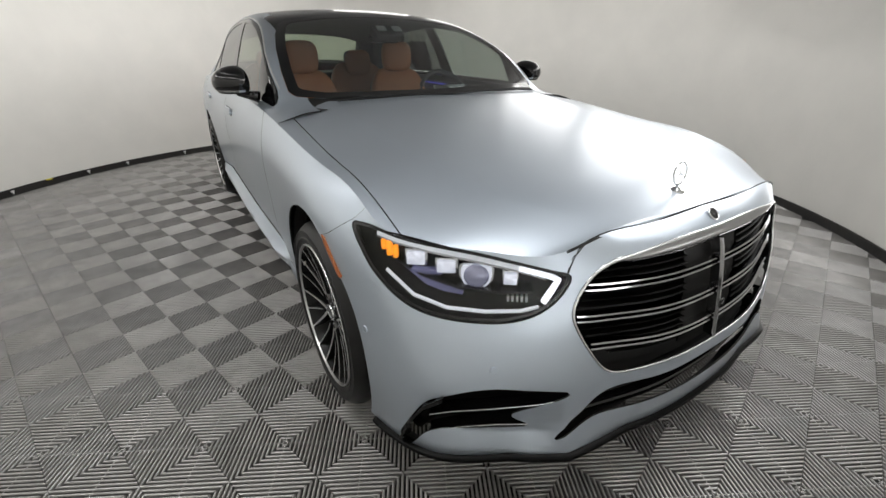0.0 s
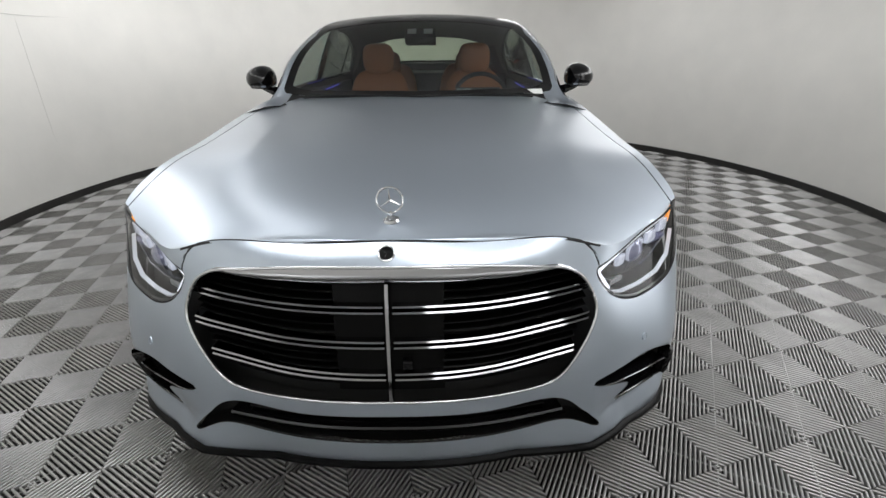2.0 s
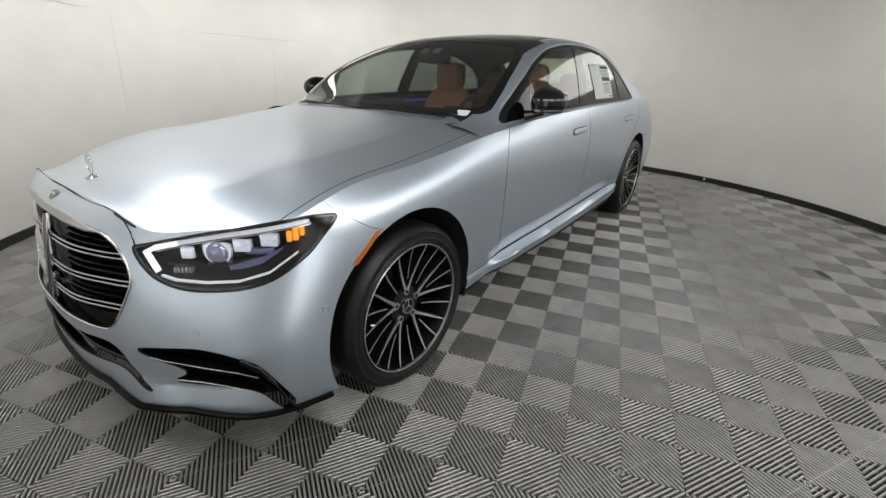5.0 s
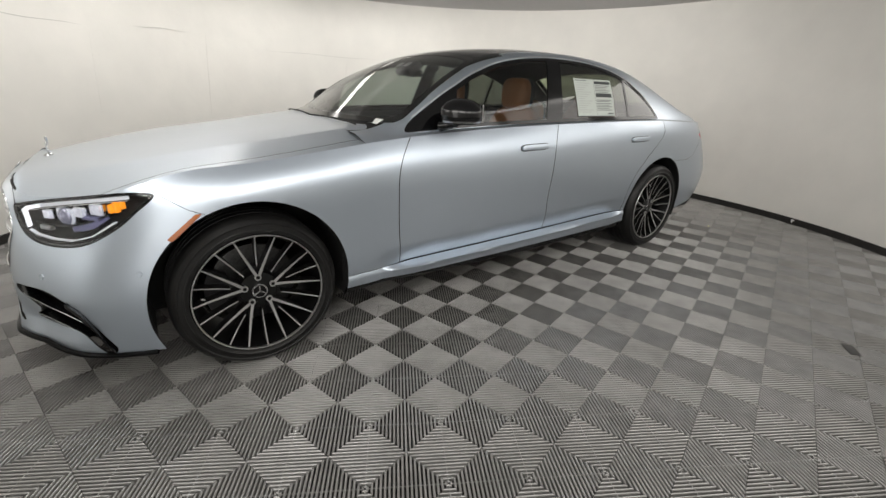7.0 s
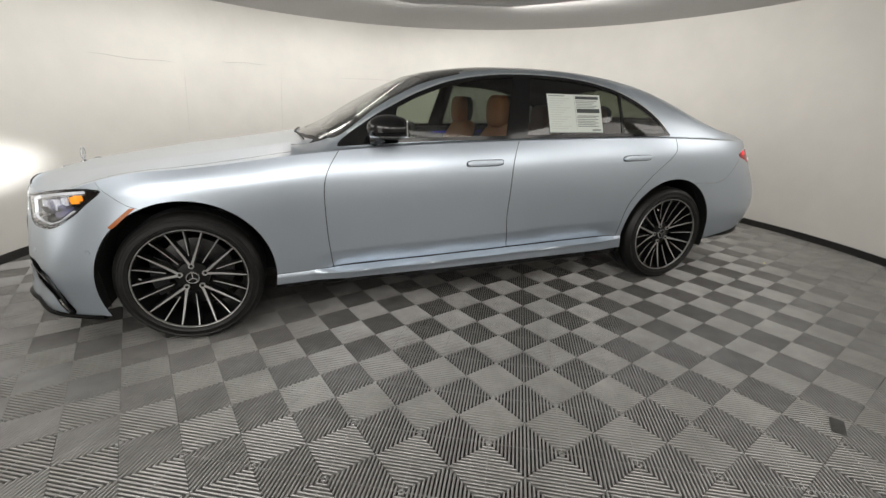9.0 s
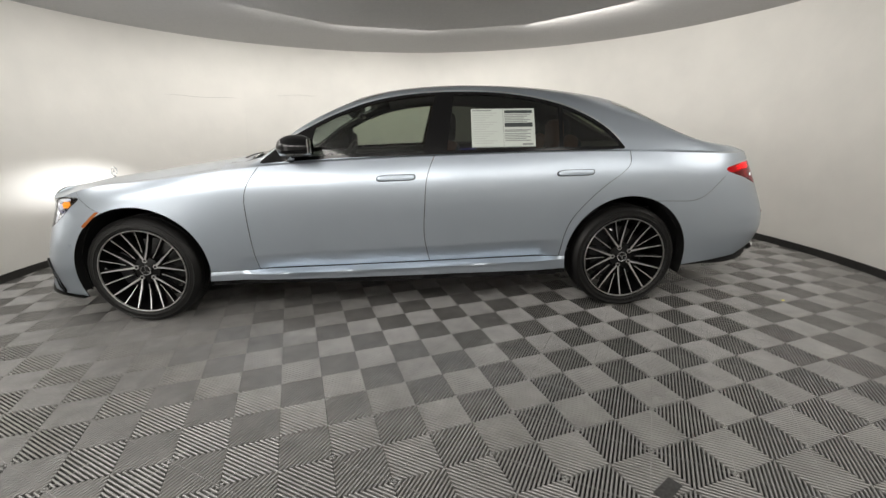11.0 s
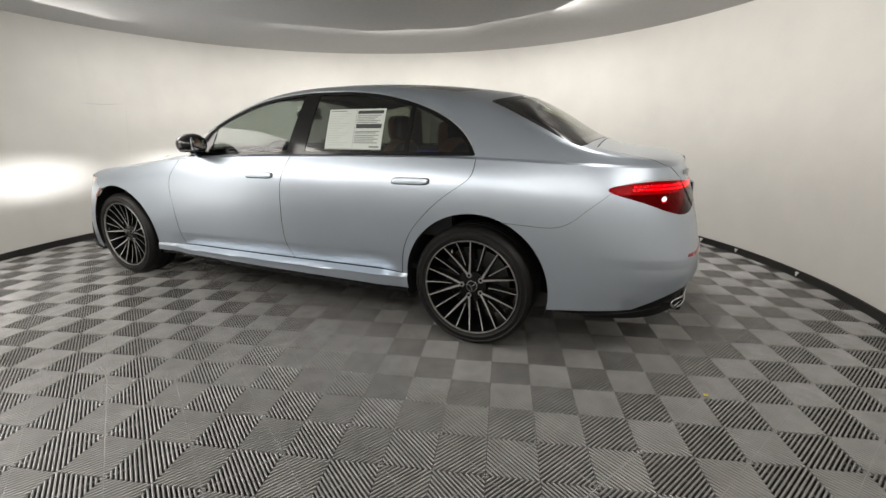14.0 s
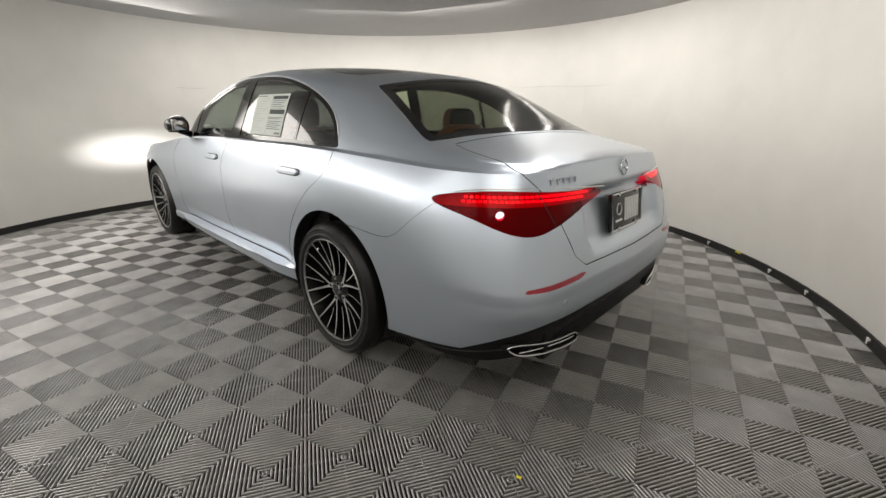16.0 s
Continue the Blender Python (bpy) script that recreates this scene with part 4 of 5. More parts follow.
def lamp_strip(points, depth, half_w, half_d):
    rows = []
    P = [in_lamp(u, z, depth) for u, z in points]
    for i, p in enumerate(P):
        a, b = P[max(i - 1, 0)], P[min(i + 1, len(P) - 1)]
        d = Vector(b - a).normalized()
        n = Vector((*FA, 0))
        s = np.array(d.cross(n).normalized())
        n = np.array(n)
        rows.append([p + s * half_w + n * half_d, p - s * half_w + n * half_d, p - s * half_w - n * half_d, p + s * half_w - n * half_d, p + s * half_w + n * half_d])
    return sheet(np.array(rows))


top_line = [(-1.046, 0.684), (-1.066, 0.716), (-1.080, 0.742), (-1.052, 0.755), (-0.98, 0.771), (-0.87, 0.790), (-0.76, 0.808), (-0.66, 0.823), (-0.60, 0.829)]
low_line = [(-1.035, 0.674), (-0.99, 0.662), (-0.90, 0.656), (-0.80, 0.661), (-0.71, 0.686), (-0.63, 0.740)]
for flip in (0, 1):
    f = mirrored if flip else (lambda m: m)
    lamp = new("headlight")
    lamp.parent = car
    tagged(lamp, "lit LED headlight with clear lens and amber marker")
    link("lens", f(shifted(lens, (0, 0, 0))), LENS, lamp, "clear headlight lens")
    back = cut(LAMP_SKIN, shrunk(hl, -0.03))
    link("housing", f(shifted(back, (-0.075, -0.055, -0.004))), GLOSS_BLACK, lamp, "glossy black lamp housing")
    rim = cut(LAMP_SKIN, hl, minus(shrunk(hl, 0.007)))
    link("bezel", f(shifted(rim, (-0.004, -0.003, 0))), GLOSS_BLACK, lamp, "black rim round the lens")
    link("daylight_strip", f(lamp_strip(top_line[:5], 0.022, 0.0072, 0.006)), DRL, lamp, "white glowing daylight strip", sharp=30)
    link("upper_strip", f(lamp_strip(top_line[4:], 0.022, 0.0068, 0.006)), STRIP_GLASS, lamp, "pale translucent strip along the top", sharp=30)
    link("strip_groove", f(lamp_strip([(u + 0.004, v - 0.011) for u, v in top_line[3:]], 0.026, 0.0018, 0.006)), CHROME, lamp, "thin chrome line below the strip", sharp=30)
    link("lower_trim", f(lamp_strip(low_line, 0.020, 0.0022, 0.006)), STRIP_GLASS, lamp, "pale lower trim brightened by faint emission", sharp=30)
    for u, z, w, h in ((-0.960, 0.737, 0.044, 0.042), (-0.793, 0.761, 0.062, 0.044), (-0.712, 0.778, 0.062, 0.048)):
        link("lamp_module", f(lamp_block(u, z, w, h, 0.05, 0.058, 0.005)), CHROME, lamp, "silver lamp module")
        link("module_lens", f(lamp_block(u, z, w * 0.80, h * 0.78, 0.014, 0.029, 0.004)), MODULE, lamp, "bright bluish lens block")
    turn_y = Matrix.Rotation(math.atan2(FA[1], FA[0]) - math.pi / 2, 4, "Z")
    shield = smooth_loop([(-0.046, 0.022), (-0.030, 0.036), (0.030, 0.036), (0.046, 0.022), (0.040, -0.018), (0.016, -0.036), (-0.016, -0.036), (-0.040, -0.018)], 4)
    at_u = in_lamp(-0.872, 0.735, 0.040)
    link("projector", f(moved(prism(shield, 0.06, 0.0), Matrix.Translation(at_u) @ turn_y)), CHROME, lamp, "shield-shaped projector lens", sharp=30)
    link("projector_glass", f(moved(prism(shield * 0.88, 0.008, 0.006), Matrix.Translation(at_u) @ turn_y)), MODULE, lamp, "bright bluish projector glass", sharp=30)
    dome = moved(lathe([(0.0, 0.018), (0.012, 0.0165), (0.024, 0.012), (0.032, 0.005), (0.034, 0.0)], 24), Matrix.Translation(in_lamp(-0.872, 0.737, 0.034)) @ turn_y)
    link("projector_dome", f(dome), MODULE_DOME, lamp, "domed bluish projector lens")
    for u, z, w, h in ((-0.655, 0.787, 0.014, 0.034), (-0.637, 0.793, 0.016, 0.042), (-0.619, 0.800, 0.013, 0.030)):
        link("turn_lamp", f(lamp_block(u, z, w, h, 0.02, 0.030, 0.005)), AMBER_LIT, lamp, "glowing amber turn lamp facet")
    # Two added pieces that paint bluish reflections into the lamp.
    link("side_reflector", f(lamp_block(-0.742, 0.744, 0.085, 0.016, 0.02, 0.038, 0.005)), VIOLET, lamp, "block painting a bluish glow at the lamp's side")
    link("lower_reflector", f(lamp_strip([(-0.84, 0.695), (-0.79, 0.702), (-0.745, 0.715), (-0.685, 0.755)], 0.046, 0.013, 0.004)), VIOLET, lamp, "strip painting a bluish glow low in the lamp", sharp=30)
    for k in range(5):
        link("fin", f(lamp_block(-1.005 + 0.012 * k, 0.682, 0.003, 0.018, 0.02, 0.045)), SATIN, lamp, smooth=False)
    link("shelf", f(lamp_strip([(-1.02, 0.705), (-0.93, 0.700), (-0.83, 0.708), (-0.73, 0.735), (-0.66, 0.765)], 0.052, 0.004, 0.025)), GLOSS_BLACK, lamp, sharp=30)
    spot = bpy.data.lights.new("headlight_beam", "SPOT")
    spot.energy, spot.spot_size, spot.spot_blend, spot.shadow_soft_size, spot.color = 40.0, radians(100), 1.0, 0.03, (0.97, 0.98, 1.0)
    ob = new("headlight_beam", spot)
    sgn = -1 if flip else 1
    ob.matrix_world = look((2.44, 0.68 * sgn, 0.72), (3.5, 0.80 * sgn, 0.74)) @ Matrix.Diagonal((1.0, 0.30, 1.0, 1.0))

# ---------------------------------------------------------------- grille and intakes
grille = new("grille")
grille.parent = car
tagged(grille, "wide black grille with chrome surround and double chrome bars")
BOTH_SIDE = both(SIDE)
# Dark sheet set behind the bars paints the shade of the grille's depth.
link("backing", shifted(cut(BOTH_SIDE, shrunk(gr, -0.012)), (-0.085, 0, 0)), DARK, grille, "dark sheet painting the shaded depth behind the grille")
ring = np.array([from_front(y, z)[0] for y, z in GRILLE])
thick = np.interp(GRILLE[:, 1], [0.45, 0.70, 0.79, 0.808], [0.0032, 0.0045, 0.0045, 0.0042])
link("surround", tube(ring + np.array((0.001, 0, 0)), 1.0, 12, True, thick), CHROME, grille, "polished chrome surround")


band = []
for y in np.linspace(-0.470, 0.470, 61):
    top_z = np.interp(abs(y), [0, 0.25, 0.42, 0.455, 0.470], [0.812, 0.810, 0.800, 0.786, 0.776])
    low_z = top_z - 0.046 * (1 - (abs(y) / 0.475) ** 4)
    q = [from_front(y, top_z - k * (top_z - low_z))[0] for k in (0, 0.25, 0.5, 0.75, 1.0)]
    band.append([p + np.array((d, 0, 0)) for p, d in zip(q, (0.001, 0.005, 0.002, -0.006, -0.020))] + [q[4] + np.array((-0.05, 0, 0.004))])
link("top_band", sheet(np.array(band)), SMOKED_CHROME, grille, "wide smoked chrome band along the top", sharp=50)


def grille_bar(z0, z1, y1, y0=0.012, h=0.0045, depth=0.03, inset=0.014):
    rows = []
    for s in np.linspace(0, 1, 18):
        y = y0 + (y1 - y0) * s
        z = z0 + (z1 - z0) * s**1.7
        x = from_front(y, z)[0][0] - inset
        rows.append([(x, y, z + h), (x + 0.004, y, z), (x, y, z - h), (x - depth, y, z - h * 0.6), (x - depth, y, z + h * 0.6), (x, y, z + h)])
    return sheet(np.array(rows))


for z0, z1, y1 in ((0.704, 0.726, 0.512), (0.612, 0.642, 0.518), (0.522, 0.558, 0.480)):
    for dz in (0.0075, -0.0075):
        pair("chrome_bar", grille_bar(z0 + dz, z1 + dz, y1, h=0.0030), SMOKED_CHROME, grille, "slim smoked chrome bar", sharp=30)
for k in range(14):
    z0 = 0.765 - 0.0205 * k
    if min(abs(z0 - b) for b in (0.704, 0.612, 0.522)) < 0.015:
        continue
    w = np.interp(z0, [0.48, 0.51, 0.55, 0.63, 0.72, 0.77], [0.38, 0.43, 0.48, 0.51, 0.51, 0.45])
    pair("louvre", grille_bar(z0, z0 + 0.022 * w / 0.46, w, 0.135, 0.0022, 0.03, 0.028), PANEL_BLACK, grille, "thin black louvre", sharp=30)
pair("sensor_panel", shifted(cut(SIDE, shrunk(gr, 0.012), lambda V: 0.138 - V[:, 1]), (-0.034, 0.0, 0)), PANEL_BLACK, grille, "smooth black sensor panel", solid=0.004)
dv = np.array([from_front(0, z)[0] for z in np.linspace(0.462, 0.775, 16)])
rows = [[p + (-0.004, -0.006, 0), p + (0.003, -0.004, 0), p + (0.003, 0.004, 0), p + (-0.004, 0.006, 0), p + (-0.03, 0.005, 0), p + (-0.03, -0.005, 0), p + (-0.004, -0.006, 0)] for p in dv]
link("divider", sheet(np.array(rows)), SMOKED_CHROME, grille, "upright smoked chrome divider", sharp=30)
link("grille_camera", joined(box(*(from_front(0.045, 0.558)[0] + (-0.02, 0, 0)), 0.02, 0.026, 0.026, 0.004)), GLOSS_BLACK, grille, "small camera in the grille")

front_intake = new("lower_intake")
front_intake.parent = car
tagged(front_intake, "wide black lower air intake")
# Dark sheet paints the shaded depth of the intake.
link("backing", shifted(cut(BOTH_SIDE, shrunk(it, -0.012)), (-0.07, 0, 0)), DARK, front_intake)
link("intake_blade", joined(*[ribbon(np.array([from_front(y, 0.338 + 0.012 * (abs(y) / 0.5) ** 2)[0] - (0.03, 0, 0) for y in np.linspace(-0.47, 0.47, 40)]), [(0.0, 0.006), (0.004, 0.0), (0.0, -0.012), (-0.04, -0.006), (-0.04, 0.004)])]), GLOSS_BLACK, front_intake, "glossy black blade", sharp=30)
for k in range(3):
    link("louvre", ribbon(np.array([from_front(y, 0.362 + 0.017 * k)[0] - (0.05, 0, 0) for y in np.linspace(-0.42, 0.42, 30)]), [(0.0, 0.002), (0.0, -0.002), (-0.02, -0.002), (-0.02, 0.002)]), PLASTIC, front_intake, sharp=30)

for flip in (0, 1):
    f = mirrored if flip else (lambda m: m)
    s = new("side_intake")
    s.parent = car
    tagged(s, "black corner air intake with two fins")
    link("backing", f(shifted(cut(SIDE, shrunk(si, -0.012)), (-0.05, -0.045, 0))), PANEL_BLACK, s)
    for pts in ([(-1.135, 0.424), (-1.05, 0.410), (-0.92, 0.394), (-0.82, 0.378), (-0.76, 0.356)], [(-1.03, 0.334), (-0.94, 0.332), (-0.84, 0.316), (-0.76, 0.288)]):
        P = np.array([from_corner(u, z)[0] - np.array((*FA, 0)) * 0.012 for u, z in pts])
        link("fin", f(ribbon(P, [(0.010, 0.002), (0.012, -0.001), (0.010, -0.006), (-0.03, -0.010), (-0.03, 0.004)])), GLOSS_BLACK, s, "glossy black fin", sharp=30)
        link("fin_edge", f(tube(P + np.array((*FA, 0)) * 0.011, 0.0015, 6)), CHROME, s, "thin bright edge")
    P = np.array([from_corner(u, z)[0] for u, z in ((-0.80, 0.432), (-0.748, 0.395), (-0.712, 0.335), (-0.685, 0.260), (-0.672, 0.226))])
    link("outer_blade", f(ribbon(P, [(0.012, 0.004), (0.014, -0.01), (-0.03, -0.012), (-0.03, 0.006)])), GLOSS_BLACK, s, "glossy black outer blade", sharp=30)

low = outline(RINGS[0])(np.linspace(0, 1, 300))
low = tooth(low[low[:, 0] > 2.02])
lipline = np.vstack([(low * (1, -1, 1))[::-1], low[1:]])
link("splitter", ribbon(lipline, [(-0.012, 0.004), (0.006, 0.003), (0.014, -0.002), (0.016, -0.010), (0.008, -0.017), (-0.05, -0.022)]), PANEL_BLACK, car, "glossy black front splitter", sharp=30)

# ---------------------------------------------------------------- side windows
pillar_b = lambda V: np.minimum(np.interp(V[:, 2], [1.065, 1.474], [-0.240, -0.343]) - V[:, 0], V[:, 0] - np.interp(V[:, 2], [1.069, 1.467], [-0.397, -0.461]))
pillar_q = lambda V: 0.012 - np.abs(V[:, 0] - np.interp(V[:, 2], [1.077, 1.372], [-1.158, -1.166]))
sail = lambda V: V[:, 0] - np.interp(V[:, 2], [1.04, 1.30], [0.50, 0.43])
FRAME_W = 0.020
glass_area = shrunk(dlo, FRAME_W)
OPEN = cut(UPPER, dlo)
frame_mesh = cut(OPEN, minus(glass_area))
b_mesh, q_mesh, s_mesh = cut(OPEN, glass_area, pillar_b), cut(OPEN, glass_area, pillar_q), cut(OPEN, glass_area, sail)
pane_f = cut(OPEN, glass_area, minus(sail), lambda V: V[:, 0] - np.interp(V[:, 2], [1.065, 1.474], [-0.240, -0.343]))
pane_r = cut(OPEN, glass_area, lambda V: np.interp(V[:, 2], [1.069, 1.467], [-0.397, -0.461]) - V[:, 0], lambda V: V[:, 0] - np.interp(V[:, 2], [1.077, 1.372], [-1.146, -1.154]))
pane_q = cut(OPEN, glass_area, lambda V: np.interp(V[:, 2], [1.077, 1.372], [-1.170, -1.178]) - V[:, 0])
for k in (0, 1):
    f = mirrored if k else (lambda m: m)
    w = new("side_window")
    w.parent = car
    tagged(w, "black-framed row of side windows")
    link("window_frame", f(frame_mesh), GLOSS_BLACK, w, "gloss black window surround", solid=0.01)
    link("door_pillar", f(b_mesh), GLOSS_BLACK, w, "gloss black middle pillar", solid=0.01)
    link("quarter_post", f(q_mesh), GLOSS_BLACK, w, "thin black quarter post", solid=0.01)
    link("mirror_sail", f(s_mesh), GLOSS_BLACK, w, "black mirror triangle", solid=0.01)
    link("front_pane", f(shifted(pane_f, (0, -0.003, 0))), GLASS, w, "lightly tinted glass pane")
    link("rear_pane", f(shifted(pane_r, (0, -0.003, 0))), TINTED, w, "tinted glass pane")
    link("quarter_pane", f(shifted(pane_q, (0, -0.003, 0))), TINTED, w, "tinted quarter glass")

# Slim satin tube along the top of the side glass, drawing the rail's highlight.
rail_line = [from_left(x, z + 0.007, SKIN_TREE) for x, z in DLO[2:50:2]]
pair("roof_rail_trim", tube(np.array([h + n * 0.001 for h, n in rail_line]), 0.0036, 6), SATIN, car, "slim satin tube drawing the roof rail's highlight over the side glass")

# Price sheet inside the rear door glass.
sheet_paper = new("window_sticker")
sheet_paper.parent = car
tagged(sheet_paper, "white printed price sheet inside the rear door glass")
LEFT_TOP = cut(UPPER, lambda V: V[:, 1] - 0.5, lambda V: V[:, 2] - 1.09)
rect = lambda x0, x1, z0, z1: cut(LEFT_TOP, lambda V: x0 - V[:, 0], lambda V: V[:, 0] - x1, lambda V: V[:, 2] - z0, lambda V: z1 - V[:, 2])
link("paper", shifted(rect(-0.565, -0.985, 1.108, 1.352), (0, 0.0012, 0)), STICKER_PAPER, sheet_paper)
PALE_INK = material("pale_ink", (0.52, 0.55, 0.53), rough=0.7)
MID_INK = material("grey_ink", (0.22, 0.24, 0.235), rough=0.7)
STICKER = [(-0.785, -0.970, 1.322, 1.341, INK), (-0.785, -0.970, 1.236, 1.262, INK), (-0.785, -0.935, 1.206, 1.211, MID_INK), (-0.785, -0.960, 1.214, 1.219, MID_INK), (-0.900, -0.970, 1.122, 1.132, MID_INK), (-0.565, -0.985, 1.1085, 1.113, MID_INK), (-0.775, -0.777, 1.118, 1.348, MID_INK), (-0.575, -0.700, 1.338, 1.344, MID_INK)]
STICKER += [(-0.785, -0.955 + 0.02 * (k % 3), 1.310 - 0.0105 * k, 1.3145 - 0.0105 * k, MID_INK) for k in range(5)]
STICKER += [(-0.785, -0.955 + 0.03 * (k % 2), 1.192 - 0.011 * k, 1.197 - 0.011 * k, MID_INK) for k in range(5)]
STICKER += [(-0.580, -0.735 + 0.025 * (k % 4), 1.322 - 0.0145 * k, 1.327 - 0.0145 * k, PALE_INK) for k in range(14)]
for x0, x1, z0, z1, ink in STICKER:
    link("print_bar", shifted(rect(x0, x1, z0, z1), (0, 0.0022, 0)), ink, sheet_paper)

# ---------------------------------------------------------------- mirrors, handles, side markers, sensors
def blob(cx, cy, cz, rx, ry, rz, e=0.55, n=28, m=16, taper=0.0):
    """A rounded block: a superellipsoid, drawn in towards one end."""
    a, b = np.linspace(-math.pi, math.pi, n + 1), np.linspace(-math.pi / 2, math.pi / 2, m + 1)
    p = lambda v, k: np.sign(v) * np.abs(v) ** k
    rows = []
    for t in b:
        x, y, z = rx * p(np.cos(t), e) * p(np.cos(a), e), ry * p(np.cos(t), e) * p(np.sin(a), e), np.full_like(a, rz * p(np.sin(t), e))
        k = 1 + taper * y / ry
        rows.append(np.stack([cx + x * k, cy + y, cz + z * k], -1))
    return sheet(np.array(rows))


def build_mirror(f):
    mir = new("door_mirror")
    mir.parent = car
    tagged(mir, "gloss black door mirror with silver strip")
    cap = blob(0.532, 0.985, 1.132, 0.118, 0.084, 0.076, 0.92, 40, 28, -0.20)
    cap[0][:, 0] += 0.10 * (0.985 - cap[0][:, 1]) * 0.5
    cap[0][:, 2] = np.maximum(cap[0][:, 2], 1.082)
    trim_z = lambda V: V[:, 2] - 1.100
    cap = cut(cap, lambda V: V[:, 0] - 0.438)
    link("cap", f(cut(cap, trim_z)), GLOSS_BLACK, mir, "gloss black mirror cap", weld=0.0005)
    link("lower_shell", f(cut(cap, minus(shrunk(trim_z, -0.010)))), PLASTIC, mir, "black lower shell", weld=0.0005)
    link("indicator_strip", f((cut(cap, minus(trim_z), shrunk(trim_z, -0.010))[0] * 1.0 + 0, cut(cap, minus(trim_z), shrunk(trim_z, -0.010))[1])), CHROME, mir, "bright strip round the mirror", weld=0.0005)
    link("mirror_glass", f(box(0.446, 0.985, 1.140, 0.006, 0.108, 0.082, 0.002)), CHROME, mir, "mirror glass")
    link("foot", f(tube([(0.60, 0.875, 1.062), (0.58, 0.92, 1.072), (0.555, 0.96, 1.088)], 0.022, 12, taper=[1.3, 0.9, 1.0])), GLOSS_BLACK, mir, "black mirror foot")


build_mirror(lambda m: m), build_mirror(mirrored)


def build_handle(f, x0, x1, z, parent):
    h = new("door_handle")
    h.parent = car
    tagged(h, "flush silver door handle")
    n = 22
    a = np.linspace(0, 2 * math.pi, 2 * n, endpoint=False)
    half, r = (x0 - x1) / 2, 0.0165
    cx = (x0 + x1) / 2
    out = np.c_[cx + np.clip(np.abs(np.cos(a)) ** 0.35, 0, 1) * np.sign(np.cos(a)) * half, z + 0.012 * (cx - (cx + np.cos(a) * half)) / half * 0.35 + np.sign(np.sin(a)) * np.abs(np.sin(a)) ** 0.6 * r]

    def ring(scale, lift):
        c = out.mean(0)
        P = c + (out - c) * np.array((1 - (1 - scale) * 0.25, scale))
        pts = [from_left(x, zz) for x, zz in P]
        return [p + nrm * lift for p, nrm in pts]

    rows = np.array([ring(1.0, 0.0), ring(0.97, 0.010), ring(0.85, 0.0145), ring(0.5, 0.0155), ring(0.04, 0.016)])
    rows = np.concatenate([rows, rows[:, :1]], 1)
    link("grip", f(sheet(rows)), PAINT, h, "painted grip")
    # Flat dark ring on the door skin, painting the shaded gap round the grip.
    rows = np.array([ring(1.24, 0.0012), ring(0.9, 0.0012)])
    rows = np.concatenate([rows, rows[:, :1]], 1)
    link("recess", f(sheet(rows)), DARK, h, "flat dark ring drawing the shaded gap round the grip")


for f in (lambda m: m, mirrored):
    build_handle(f, 0.050, -0.186, 0.934, car)
    build_handle(f, -1.116, -1.350, 0.944, car)
marker = cut(SIDE, lambda V: inside([(1.811, 0.760), (1.786, 0.760), (1.899, 0.662), (1.926, 0.664)])(xz(V)))
pair("side_marker", (marker[0] + np.array((0.001, 0.003, 0)), marker[1]), AMBER, car, "amber side marker", solid=0.004)


def sensor(fn, a, b, r=0.011):
    h, n = fn(a, b)
    m = Matrix.Translation(h + n * 0.0005) @ Vector((0, 1, 0)).rotation_difference(Vector(n)).to_matrix().to_4x4()
    return moved(lathe([(0.0, 0.002), (r * 0.8, 0.002), (r * 0.82, 0.0), (r, 0.0), (r, 0.0025), (r * 1.08, 0.0)], 16), m)


pair("parking_sensor", sensor(from_left, 2.03, 0.545), PAINT, car, sharp=30)
pair("parking_sensor", sensor(from_corner, -0.93, 0.515), PAINT, car, sharp=30)
pair("parking_sensor", sensor(from_tail, -1.36, 0.55), PAINT, car, sharp=30)

# ---------------------------------------------------------------- tail
RED_GLASS = glass_material("red_clear_lens", (0.80, 0.012, 0.05), ior=1.16, rough=0.08)
TAIL_SKIN = joined(SIDE, UPPER)
